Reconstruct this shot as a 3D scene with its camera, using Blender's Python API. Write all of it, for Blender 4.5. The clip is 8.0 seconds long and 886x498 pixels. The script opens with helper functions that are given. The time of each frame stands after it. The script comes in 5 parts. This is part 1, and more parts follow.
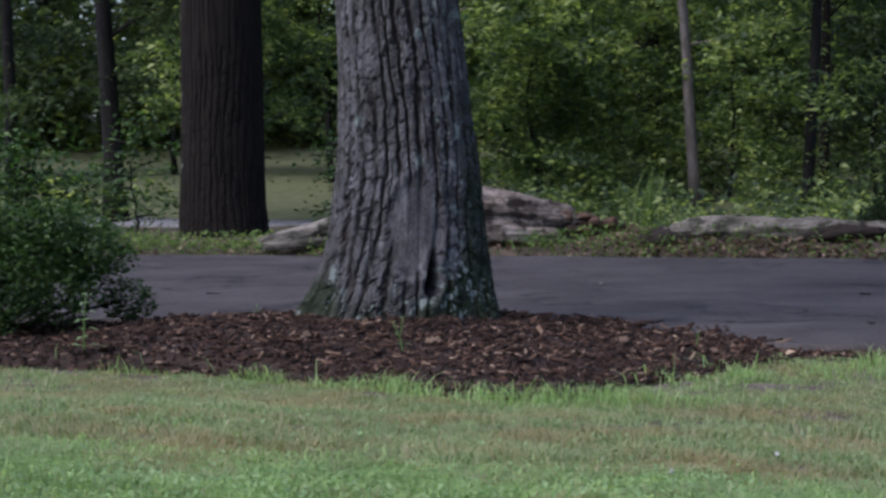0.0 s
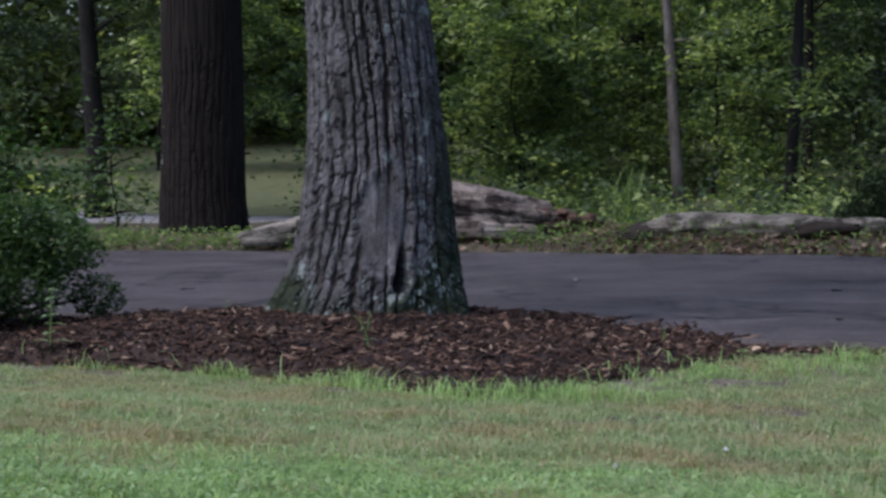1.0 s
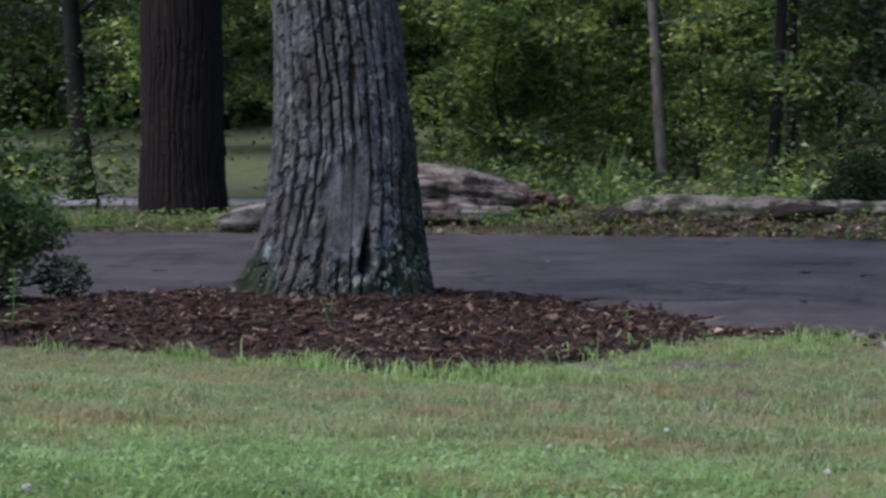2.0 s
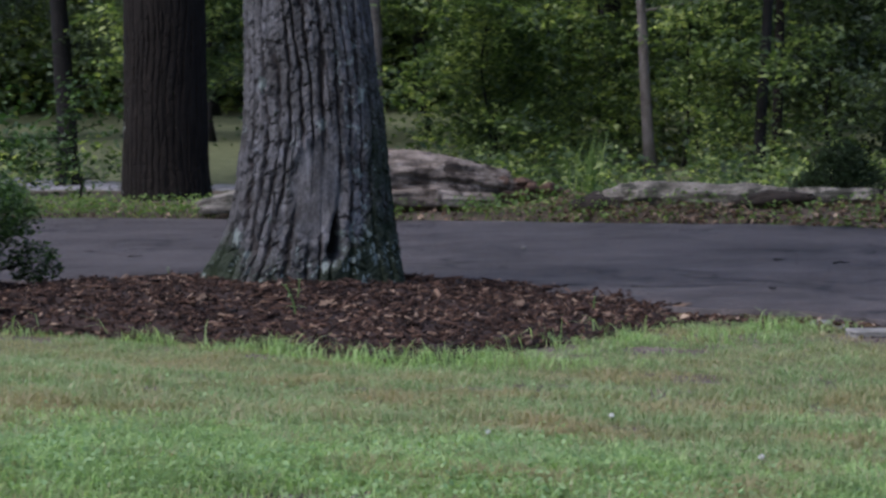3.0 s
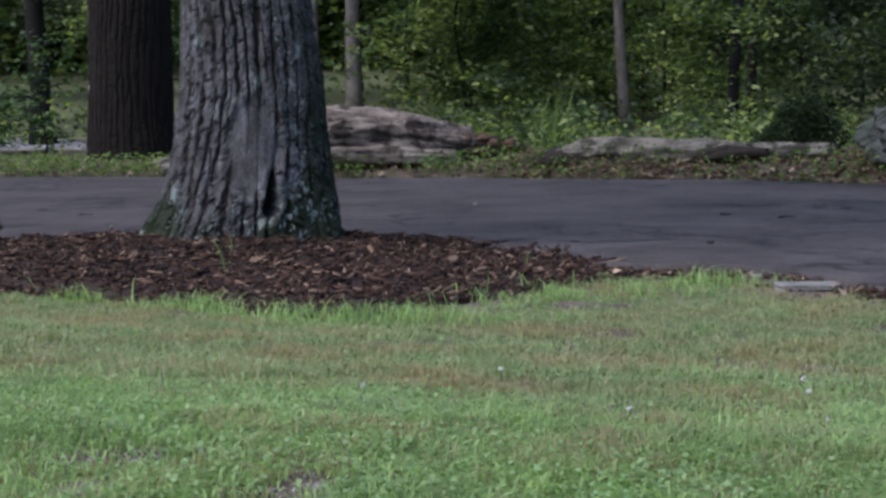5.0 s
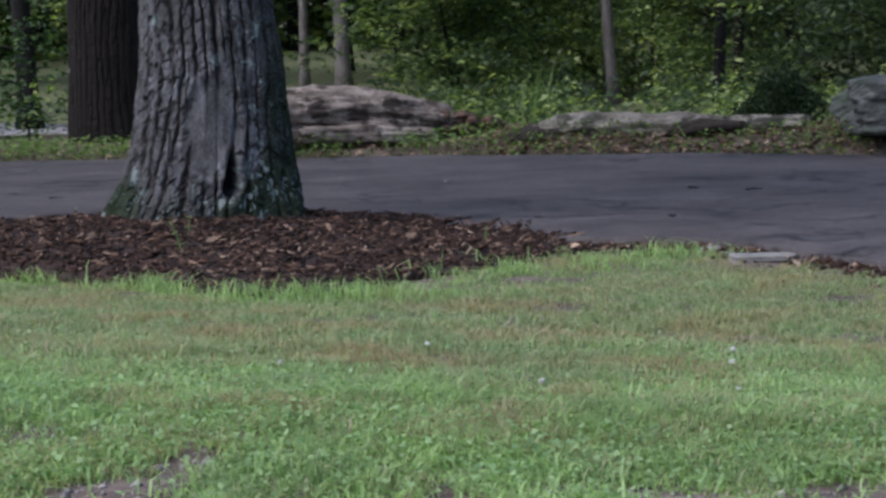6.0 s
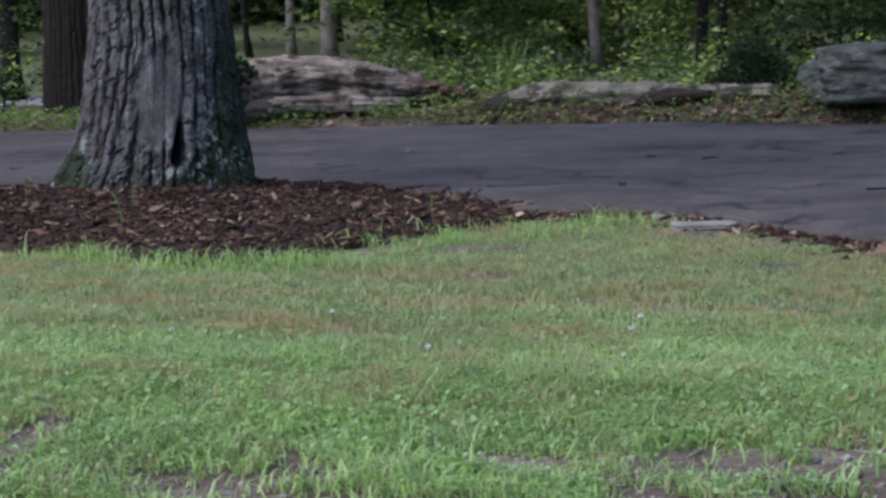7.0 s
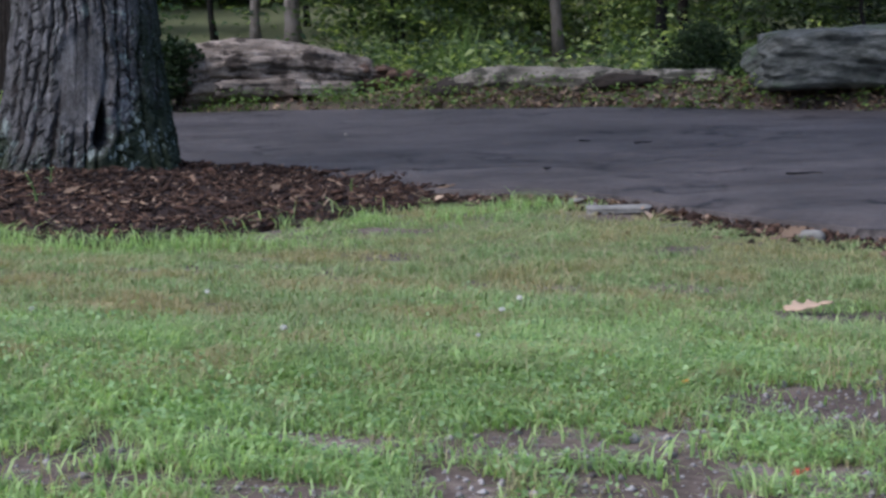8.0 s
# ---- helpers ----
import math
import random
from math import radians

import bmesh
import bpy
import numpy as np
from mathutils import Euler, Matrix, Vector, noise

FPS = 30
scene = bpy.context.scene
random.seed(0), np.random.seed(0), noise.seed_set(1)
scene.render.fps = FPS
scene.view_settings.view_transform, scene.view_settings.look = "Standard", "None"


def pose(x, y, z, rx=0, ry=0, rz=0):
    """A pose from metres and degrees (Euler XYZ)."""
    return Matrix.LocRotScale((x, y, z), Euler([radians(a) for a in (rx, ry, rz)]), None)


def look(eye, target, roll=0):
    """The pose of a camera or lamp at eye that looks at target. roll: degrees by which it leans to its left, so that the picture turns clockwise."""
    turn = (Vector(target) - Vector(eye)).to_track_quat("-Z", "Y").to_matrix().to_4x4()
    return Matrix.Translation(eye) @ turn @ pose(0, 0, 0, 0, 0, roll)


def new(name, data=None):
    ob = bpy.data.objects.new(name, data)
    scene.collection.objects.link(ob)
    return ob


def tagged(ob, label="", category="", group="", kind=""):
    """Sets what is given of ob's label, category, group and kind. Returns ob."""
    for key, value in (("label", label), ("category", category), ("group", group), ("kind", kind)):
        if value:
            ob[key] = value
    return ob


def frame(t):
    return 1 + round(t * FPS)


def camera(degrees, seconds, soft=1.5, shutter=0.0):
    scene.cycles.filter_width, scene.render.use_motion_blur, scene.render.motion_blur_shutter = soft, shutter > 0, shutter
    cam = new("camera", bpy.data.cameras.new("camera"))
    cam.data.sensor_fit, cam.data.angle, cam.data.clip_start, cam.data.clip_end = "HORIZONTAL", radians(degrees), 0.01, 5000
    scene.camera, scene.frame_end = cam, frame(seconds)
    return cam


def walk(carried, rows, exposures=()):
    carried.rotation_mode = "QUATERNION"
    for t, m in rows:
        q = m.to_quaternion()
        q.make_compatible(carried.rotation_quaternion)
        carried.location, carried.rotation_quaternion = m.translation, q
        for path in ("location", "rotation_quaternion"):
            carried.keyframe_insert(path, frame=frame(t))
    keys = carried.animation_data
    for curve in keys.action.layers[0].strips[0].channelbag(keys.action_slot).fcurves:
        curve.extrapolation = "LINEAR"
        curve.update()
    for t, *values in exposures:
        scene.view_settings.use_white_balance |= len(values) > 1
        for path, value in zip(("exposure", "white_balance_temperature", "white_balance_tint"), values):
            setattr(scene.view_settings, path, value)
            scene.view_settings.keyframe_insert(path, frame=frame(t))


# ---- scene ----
cam = camera(27.4, 8.0, soft=2.9)
PATH = [
    (0, (0.859, -8.9, 0.844), (0.688, -6.91, 0.738), -1.0),
    (0.5, (0.902, -8.899, 0.843), (0.736, -6.909, 0.736), -0.9),
    (1, (0.958, -8.895, 0.839), (0.798, -6.904, 0.729), -0.9),
    (1.5, (1.018, -8.888, 0.835), (0.863, -6.898, 0.716), -0.9),
    (3, (1.205, -8.89, 0.83), (1.059, -6.901, 0.686), -0.7),
    (3.5, (1.257, -8.887, 0.827), (1.111, -6.898, 0.678), -0.7),
    (4, (1.317, -8.883, 0.823), (1.173, -6.895, 0.662), -0.7),
    (4.5, (1.384, -8.875, 0.82), (1.243, -6.888, 0.643), -0.7),
    (6, (1.653, -8.846, 0.8), (1.512, -6.862, 0.587), -1.9),
    (6.5, (1.763, -8.834, 0.79), (1.617, -6.853, 0.562), -2.1),
    (7, (1.885, -8.815, 0.779), (1.744, -6.835, 0.535), -2.0),
    (7.5, (2.011, -8.799, 0.769), (1.881, -6.819, 0.515), -1.8),
    (8, (2.131, -8.78, 0.756), (2.015, -6.8, 0.496), -1.7),
]
walk(cam, [(t, look(e, g, r)) for t, e, g, r in PATH], exposures=[(0.0, 0.86, 5700, 17), (4.5, 0.9, 5700, 15), (8.0, 1.01, 5700, 13)])

# ---- light: dull sky, late in the day, with a weak broad sun from behind the camera ----
world = bpy.data.worlds.new("sky")
scene.world = world
world.use_nodes = True
wn = world.node_tree.nodes
sky = wn.new("ShaderNodeTexSky")
sky.sky_type = "NISHITA"
sky.sun_disc = False
sky.sun_elevation = radians(54)
sky.sun_rotation = radians(234)
sky.air_density, sky.dust_density, sky.ozone_density = 1.0, 3.0, 1.0
world.node_tree.links.new(sky.outputs[0], wn["Background"].inputs[0])
wn["Background"].inputs[1].default_value = 0.10
sun_data = bpy.data.lights.new("sun", "SUN")
sun_data.energy, sun_data.angle, sun_data.color = 1.5, radians(40), (1.0, 0.95, 0.88)
sun = new("sun", sun_data)
sun.matrix_world = look((-7, -5, 12), (0, 0, 0))

RNG = np.random.default_rng(7)


# ---- noise for shaping, with numpy ----
def hash2(ix, iy, seed=0):
    h = (ix.astype(np.int64) * 374761393 + iy.astype(np.int64) * 668265263 + seed * 974711) & 0x7FFFFFFF
    h = ((h ^ (h >> 13)) * 1274126177) & 0x7FFFFFFF
    return ((h ^ (h >> 16)) & 0xFFFF) / 65535.0


def vnoise(x, y, seed=0, period=0):
    x, y = np.broadcast_arrays(np.asarray(x, float), np.asarray(y, float))
    ix, iy = np.floor(x).astype(np.int64), np.floor(y).astype(np.int64)
    fx, fy = x - ix, y - iy
    fx, fy = fx * fx * (3 - 2 * fx), fy * fy * (3 - 2 * fy)
    ix1 = ix + 1
    if period:
        ix, ix1 = ix % period, ix1 % period
    a = hash2(ix, iy, seed) * (1 - fx) + hash2(ix1, iy, seed) * fx
    b = hash2(ix, iy + 1, seed) * (1 - fx) + hash2(ix1, iy + 1, seed) * fx
    return a * (1 - fy) + b * fy


def fbm(x, y, octaves=4, seed=0):
    total, amp = 0.0, 0.5
    for i in range(octaves):
        total = total + amp * vnoise(np.asarray(x) * 2 ** i, np.asarray(y) * 2 ** i, seed + i)
        amp *= 0.5
    return total / (1 - 0.5 ** octaves)


def sstep(a, b, v):
    t = np.clip((np.asarray(v, float) - a) / (b - a), 0, 1)
    return t * t * (3 - 2 * t)


def softplus(v, k):
    return k * np.logaddexp(0, np.asarray(v, float) / k)


# ---- the lie of the land ----
def road_near(x):
    x = np.minimum(np.asarray(x, float), 5.5)
    return 0.72 - 0.12 * (np.maximum(x, -6) + 0.8) - 0.92 * softplus(x - 0.3, 0.25) + 0.45 * np.exp(-((x - 2.3) / 0.5) ** 2)


def road_far(x):
    x = np.clip(np.asarray(x, float), -30, 6)
    return 6.0 - 0.24 * x - 0.25 * softplus(x - 0.2, 0.2) - 0.36 * sstep(0.5, 2.2, x) + 0.04 * np.sin(1.7 * x)


def bed_e(x, y):
    """1 at the rim of the mulch: shallow on the lawn's side to the left, bulging before the oak."""
    x, y = np.asarray(x, float), np.asarray(y, float)
    front = 0.66 + 1.45 * np.exp(-((x - 0.72) / 0.72) ** 2) + 0.3 * np.exp(-((x + 0.35) / 0.6) ** 2) + 0.5 * sstep(1.0, 1.6, x)
    return ((x + 0.62) / 2.36) ** 2 + ((y + 0.66) / np.where(y < -0.66, front, 1.42)) ** 2


def ground_z(x, y):
    x, y = np.asarray(x, float), np.asarray(y, float)
    up = np.minimum(softplus(-y - 2.5, 0.3), 2.95)
    lawn = -0.078 + 0.078 * up - 0.052 * (np.clip(x, -5, 5) - 0.9) * sstep(1.3, 4.0, -y)
    lawn = -0.08 + softplus(lawn + 0.08, 0.02)
    lawn = lawn + 0.03 * (fbm(x * 0.9, y * 0.9, 3, 3) - 0.5) + 0.012 * (fbm(x * 5, y * 5, 2, 8) - 0.5)
    past = y - road_far(x)
    far = 0.03 + 0.11 * sstep(0.05, 0.55, past) * sstep(0.3, 1.6, x) * sstep(3.5, 1.5, past) + 0.05 * (fbm(x * 0.8, y * 0.8, 3, 21) - 0.5) - 0.17 * sstep(2, 11, past)
    far = far + 0.039 * np.clip(y - 18, 0, 75)
    z = lawn + (-0.10 - lawn) * sstep(-0.35, 0.15, y - road_near(x))
    return z + (far - z) * sstep(-0.1, 0.25, past)


def bed_z(x, y):
    e = np.clip(bed_e(x, y), 0, 1.3)
    rise = 0.105 * (1 - 0.5 * sstep(-0.6, -1.6, x)) * (1 - e) * (1 - 0.62 * sstep(0.15, 1.1, x))
    lump = 0.05 * (fbm(np.asarray(x) * 3.1, np.asarray(y) * 3.1, 3, 31) - 0.5) + 0.03 * (fbm(np.asarray(x) * 11, np.asarray(y) * 11, 2, 37) - 0.5)
    lawn = np.minimum(ground_z(x, np.minimum(y, road_near(x) - 0.3)), 0.1)
    return lawn + rise + (lump + 0.035) * sstep(1.12, 0.8, e) - 0.05 * sstep(1.0, 1.2, e)


# ---- mesh helpers ----
def mesh_of(name, verts, faces, smooth=True):
    """A mesh from an (n,3) array and an (m,3) or (m,4) array of corners."""
    verts, faces = np.asarray(verts, np.float32), np.asarray(faces, np.int32)
    me = bpy.data.meshes.new(name)
    me.vertices.add(len(verts))
    me.vertices.foreach_set("co", verts.ravel())
    k = faces.shape[1]
    me.loops.add(faces.size)
    me.loops.foreach_set("vertex_index", faces.ravel())
    me.polygons.add(len(faces))
    me.polygons.foreach_set("loop_start", np.arange(0, faces.size, k, dtype=np.int32))
    if smooth:
        me.polygons.foreach_set("use_smooth", np.ones(len(faces), bool))
    me.update(calc_edges=True)
    me.validate()
    return me


def set_attr(me, name, values):
    at = me.attributes.new(name, "FLOAT", "POINT")
    at.data.foreach_set("value", np.asarray(values, np.float32).ravel())


def grid_faces(nu, nv, wrap=False):
    """Quads of a grid with nu columns (fast) and nv rows."""
    i = np.arange(nu if wrap else nu - 1)
    j = np.arange(nv - 1)
    I, J = np.meshgrid(i, j)
    a = (J * nu + I).ravel()
    b = (J * nu + (I + 1) % nu).ravel()
    return np.stack([a, b, b + nu, a + nu], 1)


def merge(pieces):
    """Joins (verts, faces) pairs whose faces have equal corner counts."""
    vs, fs, n = [], [], 0
    for v, f in pieces:
        vs.append(np.asarray(v, float))
        fs.append(np.asarray(f) + n)
        n += len(v)
    return np.concatenate(vs), np.concatenate(fs)


def thing(name, label, category, at=(0, 0, 0), group="", kind=""):
    ob = new(name)
    ob.location = at
    ob.empty_display_size = 0.2
    return tagged(ob, label, category, group, kind)


def part(name, me, material, parent=None, label="", kind=""):
    """Links a mesh or a bmesh as one object, under a thing or under a part."""
    if isinstance(me, bmesh.types.BMesh):
        bm, me = me, bpy.data.meshes.new(name)
        bm.to_mesh(me)
        bm.free()
    if material and not me.materials:
        me.materials.append(material)
    ob = new(name, me)
    if parent:
        ob.parent = parent
    return tagged(ob, label, kind=kind)


def tube(points, radii, sides=8, wobble=0.0, seed=0):
    """A tapered limb along points, closed at both ends: verts and quads."""
    P = np.asarray(points, float)
    R = np.asarray(radii, float)
    n = len(P)
    T = np.gradient(P, axis=0)
    T /= np.linalg.norm(T, axis=1)[:, None] + 1e-9
    ref = np.array([0.0, 1.0, 0.0]) if abs(T[0][2]) > 0.7 else np.array([0.0, 0.0, 1.0])
    U = np.cross(T, ref)
    U /= np.linalg.norm(U, axis=1)[:, None] + 1e-9
    V = np.cross(T, U)
    a = np.linspace(0, 2 * np.pi, sides, endpoint=False)
    rr = R[:, None] * (1 + wobble * (fbm(np.cos(a)[None] * 2 + 9, np.sin(a)[None] * 2 + np.arange(n)[:, None] * 0.6 + seed, 3, seed) - 0.5) * 2)
    ring = P[:, None] + rr[..., None] * (np.cos(a)[None, :, None] * U[:, None] + np.sin(a)[None, :, None] * V[:, None])
    verts = ring.reshape(-1, 3)
    faces = grid_faces(sides, n, True)
    lo, hi = len(verts), len(verts) + 1
    verts = np.concatenate([verts, P[:1], P[-1:]])
    k = np.arange(0, sides, 2)
    cap0 = np.stack([np.full(len(k), lo), (k + 2) % sides, (k + 1) % sides, k], 1)
    base = (n - 1) * sides
    cap1 = np.stack([np.full(len(k), hi), base + k, base + (k + 1) % sides, base + (k + 2) % sides], 1)
    return verts, np.concatenate([faces, cap0, cap1])


def unit(v):
    return v / (np.linalg.norm(v, axis=-1, keepdims=True) + 1e-9)


def leaf_verts(centres, size, rng, flat=0.5, width=0.5, droop=0.15):
    """Folded, pointed leaves, each four corners and two faces: (verts, tris)."""
    n = len(centres)
    ang = rng.uniform(0, 2 * np.pi, n)
    d = np.stack([np.cos(ang), np.sin(ang), rng.normal(-droop, 0.35, n)], 1)
    d = unit(d)
    up = unit(np.stack([rng.normal(0, flat, n), rng.normal(0, flat, n), np.ones(n)], 1))
    s = unit(np.cross(d, up))
    nrm = np.cross(s, d)
    L = size * rng.uniform(0.65, 1.3, n)
    w = L * width * rng.uniform(0.8, 1.15, n)
    base = centres - d * L[:, None] * 0.5
    tip = centres + d * L[:, None] * 0.5 - nrm * (0.08 * L)[:, None]
    mid = centres - d * (L * 0.08)[:, None] + nrm * (0.0 * L)[:, None]
    lift = nrm * (0.12 * L)[:, None]
    left, right = mid + s * w[:, None] * 0.5 + lift, mid - s * w[:, None] * 0.5 + lift
    v = np.stack([base, left, tip, right], 1).reshape(-1, 3)
    k = np.arange(n)[:, None] * 4
    f = np.concatenate([k + [0, 2, 1], k + [0, 3, 2]], 1).reshape(-1, 3)
    return v, f


def blades(x, y, z, height, width, rng, lean=0.5):
    """Curved grass blades, five corners and three faces each."""
    n = len(x)
    a = rng.uniform(0, 2 * np.pi, n)
    d = np.stack([np.cos(a), np.sin(a), np.zeros(n)], 1)
    s = np.stack([-np.sin(a), np.cos(a), np.zeros(n)], 1)
    tw = rng.uniform(-0.7, 0.7, n)[:, None]
    s = unit(s + d * tw)
    up = np.array([0, 0, 1.0])
    b = np.stack([x, y, z], 1)
    H, W = height[:, None], width[:, None]
    k1 = (lean * rng.uniform(0.1, 0.6, n))[:, None]
    k2 = (lean * rng.uniform(0.5, 1.8, n))[:, None]
    m = b + up * H * 0.55 + d * H * k1 * 0.5
    t = b + up * H * (1 - 0.2 * k2) + d * H * k2 * 0.75
    v = np.stack([b - s * W / 2, b + s * W / 2, m + s * W * 0.42, m - s * W * 0.42, t], 1).reshape(-1, 3)
    k = np.arange(n)[:, None] * 5
    f = np.concatenate([k + [0, 1, 2], k + [0, 2, 3], k + [3, 2, 4]], 1).reshape(-1, 3)
    return v, f


# ---- materials ----
def shader(name):
    m = bpy.data.materials.new(name)
    m.use_nodes = True
    nt = m.node_tree
    return m, nt, nt.nodes["Principled BSDF"], nt.nodes["Material Output"]


def node(nt, kind, **inputs):
    nd = nt.nodes.new(kind)
    for k, v in inputs.items():
        nd.inputs[k.replace("_", " ")].default_value = v
    return nd


def coords(nt, stretch=(1, 1, 1)):
    tc = nt.nodes.new("ShaderNodeTexCoord")
    mp = nt.nodes.new("ShaderNodeMapping")
    mp.inputs["Scale"].default_value = stretch
    nt.links.new(tc.outputs["Object"], mp.inputs["Vector"])
    return mp.outputs[0]


def noise_tex(nt, vec, scale, detail=5.0, rough=0.6, distort=0.0):
    nd = node(nt, "ShaderNodeTexNoise", Scale=scale, Detail=detail, Roughness=rough, Distortion=distort)
    nt.links.new(vec, nd.inputs["Vector"])
    return nd.outputs["Fac"]


def ramp(nt, fac, stops):
    nd = nt.nodes.new("ShaderNodeValToRGB")
    el = nd.color_ramp.elements
    while len(el) < len(stops):
        el.new(0.5)
    for e, (p, c) in zip(el, stops):
        e.position, e.color = p, (*c, 1)
    nt.links.new(fac, nd.inputs[0])
    return nd.outputs[0]


def mix(nt, fac, a, b, blend="MIX"):
    nd = nt.nodes.new("ShaderNodeMix")
    nd.data_type, nd.blend_type = "RGBA", blend
    for sock, v in ((nd.inputs[0], fac), (nd.inputs[6], a), (nd.inputs[7], b)):
        if isinstance(v, (int, float)):
            sock.default_value = v
        elif isinstance(v, tuple):
            sock.default_value = (*v, 1)
        else:
            nt.links.new(v, sock)
    return nd.outputs[2]


def maths(nt, op, a, b=0.0):
    nd = nt.nodes.new("ShaderNodeMath")
    nd.operation = op
    for sock, v in ((nd.inputs[0], a), (nd.inputs[1], b)):
        if isinstance(v, (int, float)):
            sock.default_value = v
        else:
            nt.links.new(v, sock)
    return nd.outputs[0]


def bump(nt, bsdf, height, strength, distance):
    nd = node(nt, "ShaderNodeBump", Strength=strength, Distance=distance)
    nt.links.new(height, nd.inputs["Height"])
    nt.links.new(nd.outputs[0], bsdf.inputs["Normal"])


def attribute(nt, name):
    nd = nt.nodes.new("ShaderNodeAttribute")
    nd.attribute_name = name
    return nd.outputs["Fac"]


def rough_mat(name, stops, scale=8, stretch=(1, 1, 1), fine=60, rough=0.9, relief=0.4, depth=0.01, spots=None, spec=0.3):
    """A rough natural surface: large stains, fine grain, relief."""
    m, nt, b, _ = shader(name)
    vec = coords(nt, stretch)
    big, small = noise_tex(nt, vec, scale, 5), noise_tex(nt, vec, fine, 4)
    both = maths(nt, "ADD", maths(nt, "MULTIPLY", big, 0.65), maths(nt, "MULTIPLY", small, 0.35))
    col = ramp(nt, both, stops)
    if spots:
        colour, sc, lo, hi = spots
        col = mix(nt, ramp(nt, noise_tex(nt, coords(nt), sc, 4), [(lo, (0, 0, 0)), (hi, (1, 1, 1))]), col, colour)
    nt.links.new(col, b.inputs["Base Color"])
    b.inputs["Roughness"].default_value = rough
    b.inputs["Specular IOR Level"].default_value = spec
    bump(nt, b, both, relief, depth)
    return m


def leaf_mat(name, stops, through_col, glow=0.35, rough=0.5, patches=None, clusters=0.0):
    """Thin leaves: each takes its own tint, and light passes through."""
    m, nt, b, out = shader(name)
    geo = nt.nodes.new("ShaderNodeNewGeometry")
    vec = coords(nt)
    own = geo.outputs["Random Per Island"]
    if clusters:
        bough = node(nt, "ShaderNodeMapRange", From_Min=0.37, From_Max=0.57)
        nt.links.new(noise_tex(nt, vec, 1.3, 3, 0.55), bough.inputs["Value"])
        own = maths(nt, "ADD", maths(nt, "MULTIPLY", own, 1 - clusters), maths(nt, "MULTIPLY", bough.outputs[0], clusters))
    col = ramp(nt, own, stops)
    col = mix(nt, 0.5, col, ramp(nt, noise_tex(nt, vec, 1.7, 3), [(0.3, (0.55, 0.55, 0.5)), (0.7, (1, 1, 1))]), "MULTIPLY")
    if patches:
        colour, sc, lo, hi, amount = patches
        w = ramp(nt, noise_tex(nt, vec, sc, 4, 0.6), [(lo, (0, 0, 0)), (hi, (amount, amount, amount))])
        col = mix(nt, w, col, colour)
    nt.links.new(col, b.inputs["Base Color"])
    b.inputs["Roughness"].default_value = rough
    b.inputs["Specular IOR Level"].default_value = 0.35
    tr = nt.nodes.new("ShaderNodeBsdfTranslucent")
    nt.links.new(mix(nt, 1.0, col, through_col, "MULTIPLY"), tr.inputs[0])
    ms = node(nt, "ShaderNodeMixShader", Fac=glow)
    nt.links.new(b.outputs[0], ms.inputs[1])
    nt.links.new(tr.outputs[0], ms.inputs[2])
    nt.links.new(ms.outputs[0], out.inputs[0])
    return m


def bark_mat(name, stops, moss_col=(0.05, 0.075, 0.02), lichen_lit_col=(0.42, 0.47, 0.40)):
    """Bark with moss, lichen and a painted lit rim where the mesh's own attributes put them."""
    m, nt, b, _ = shader(name)
    vec = coords(nt, (1, 1, 0.25))
    big, small = noise_tex(nt, vec, 18, 6, 0.7), noise_tex(nt, coords(nt, (1, 1, 0.6)), 110, 5, 0.75)
    blot = noise_tex(nt, coords(nt), 5.5, 5, 0.65)
    both = maths(nt, "ADD", maths(nt, "MULTIPLY", big, 0.55), maths(nt, "MULTIPLY", small, 0.45))
    col = ramp(nt, both, stops)
    col = mix(nt, 0.7, col, ramp(nt, blot, [(0.33, (0.55, 0.52, 0.5)), (0.5, (1, 1, 1)), (0.68, (1.2, 1.22, 1.3))]), "MULTIPLY")
    # furrows: brown inner bark, taken near black so crease shade is in the colour
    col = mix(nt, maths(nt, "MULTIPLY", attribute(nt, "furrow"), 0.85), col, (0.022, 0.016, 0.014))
    grit = noise_tex(nt, coords(nt), 60, 6, 0.8)
    wide = maths(nt, "MULTIPLY", maths(nt, "SUBTRACT", grit, 0.5), 2.2)
    moss = ramp(nt, maths(nt, "ADD", attribute(nt, "moss"), wide), [(0.45, (0, 0, 0)), (0.8, (0.9, 0.9, 0.9))])
    col = mix(nt, moss, col, mix(nt, small, tuple(c * 0.5 for c in moss_col), tuple(c * 1.5 for c in moss_col)))
    lich_lit = ramp(nt, maths(nt, "ADD", attribute(nt, "lichen_and_lit_rim"), wide), [(0.52, (0, 0, 0)), (0.66, (0.85, 0.85, 0.85))])
    col = mix(nt, lich_lit, col, mix(nt, small, tuple(c * 0.6 for c in lichen_lit_col), lichen_lit_col))
    nt.links.new(col, b.inputs["Base Color"])
    b.inputs["Roughness"].default_value = 0.92
    b.inputs["Specular IOR Level"].default_value = 0.25
    bump(nt, b, both, 1.0, 0.014)
    return m


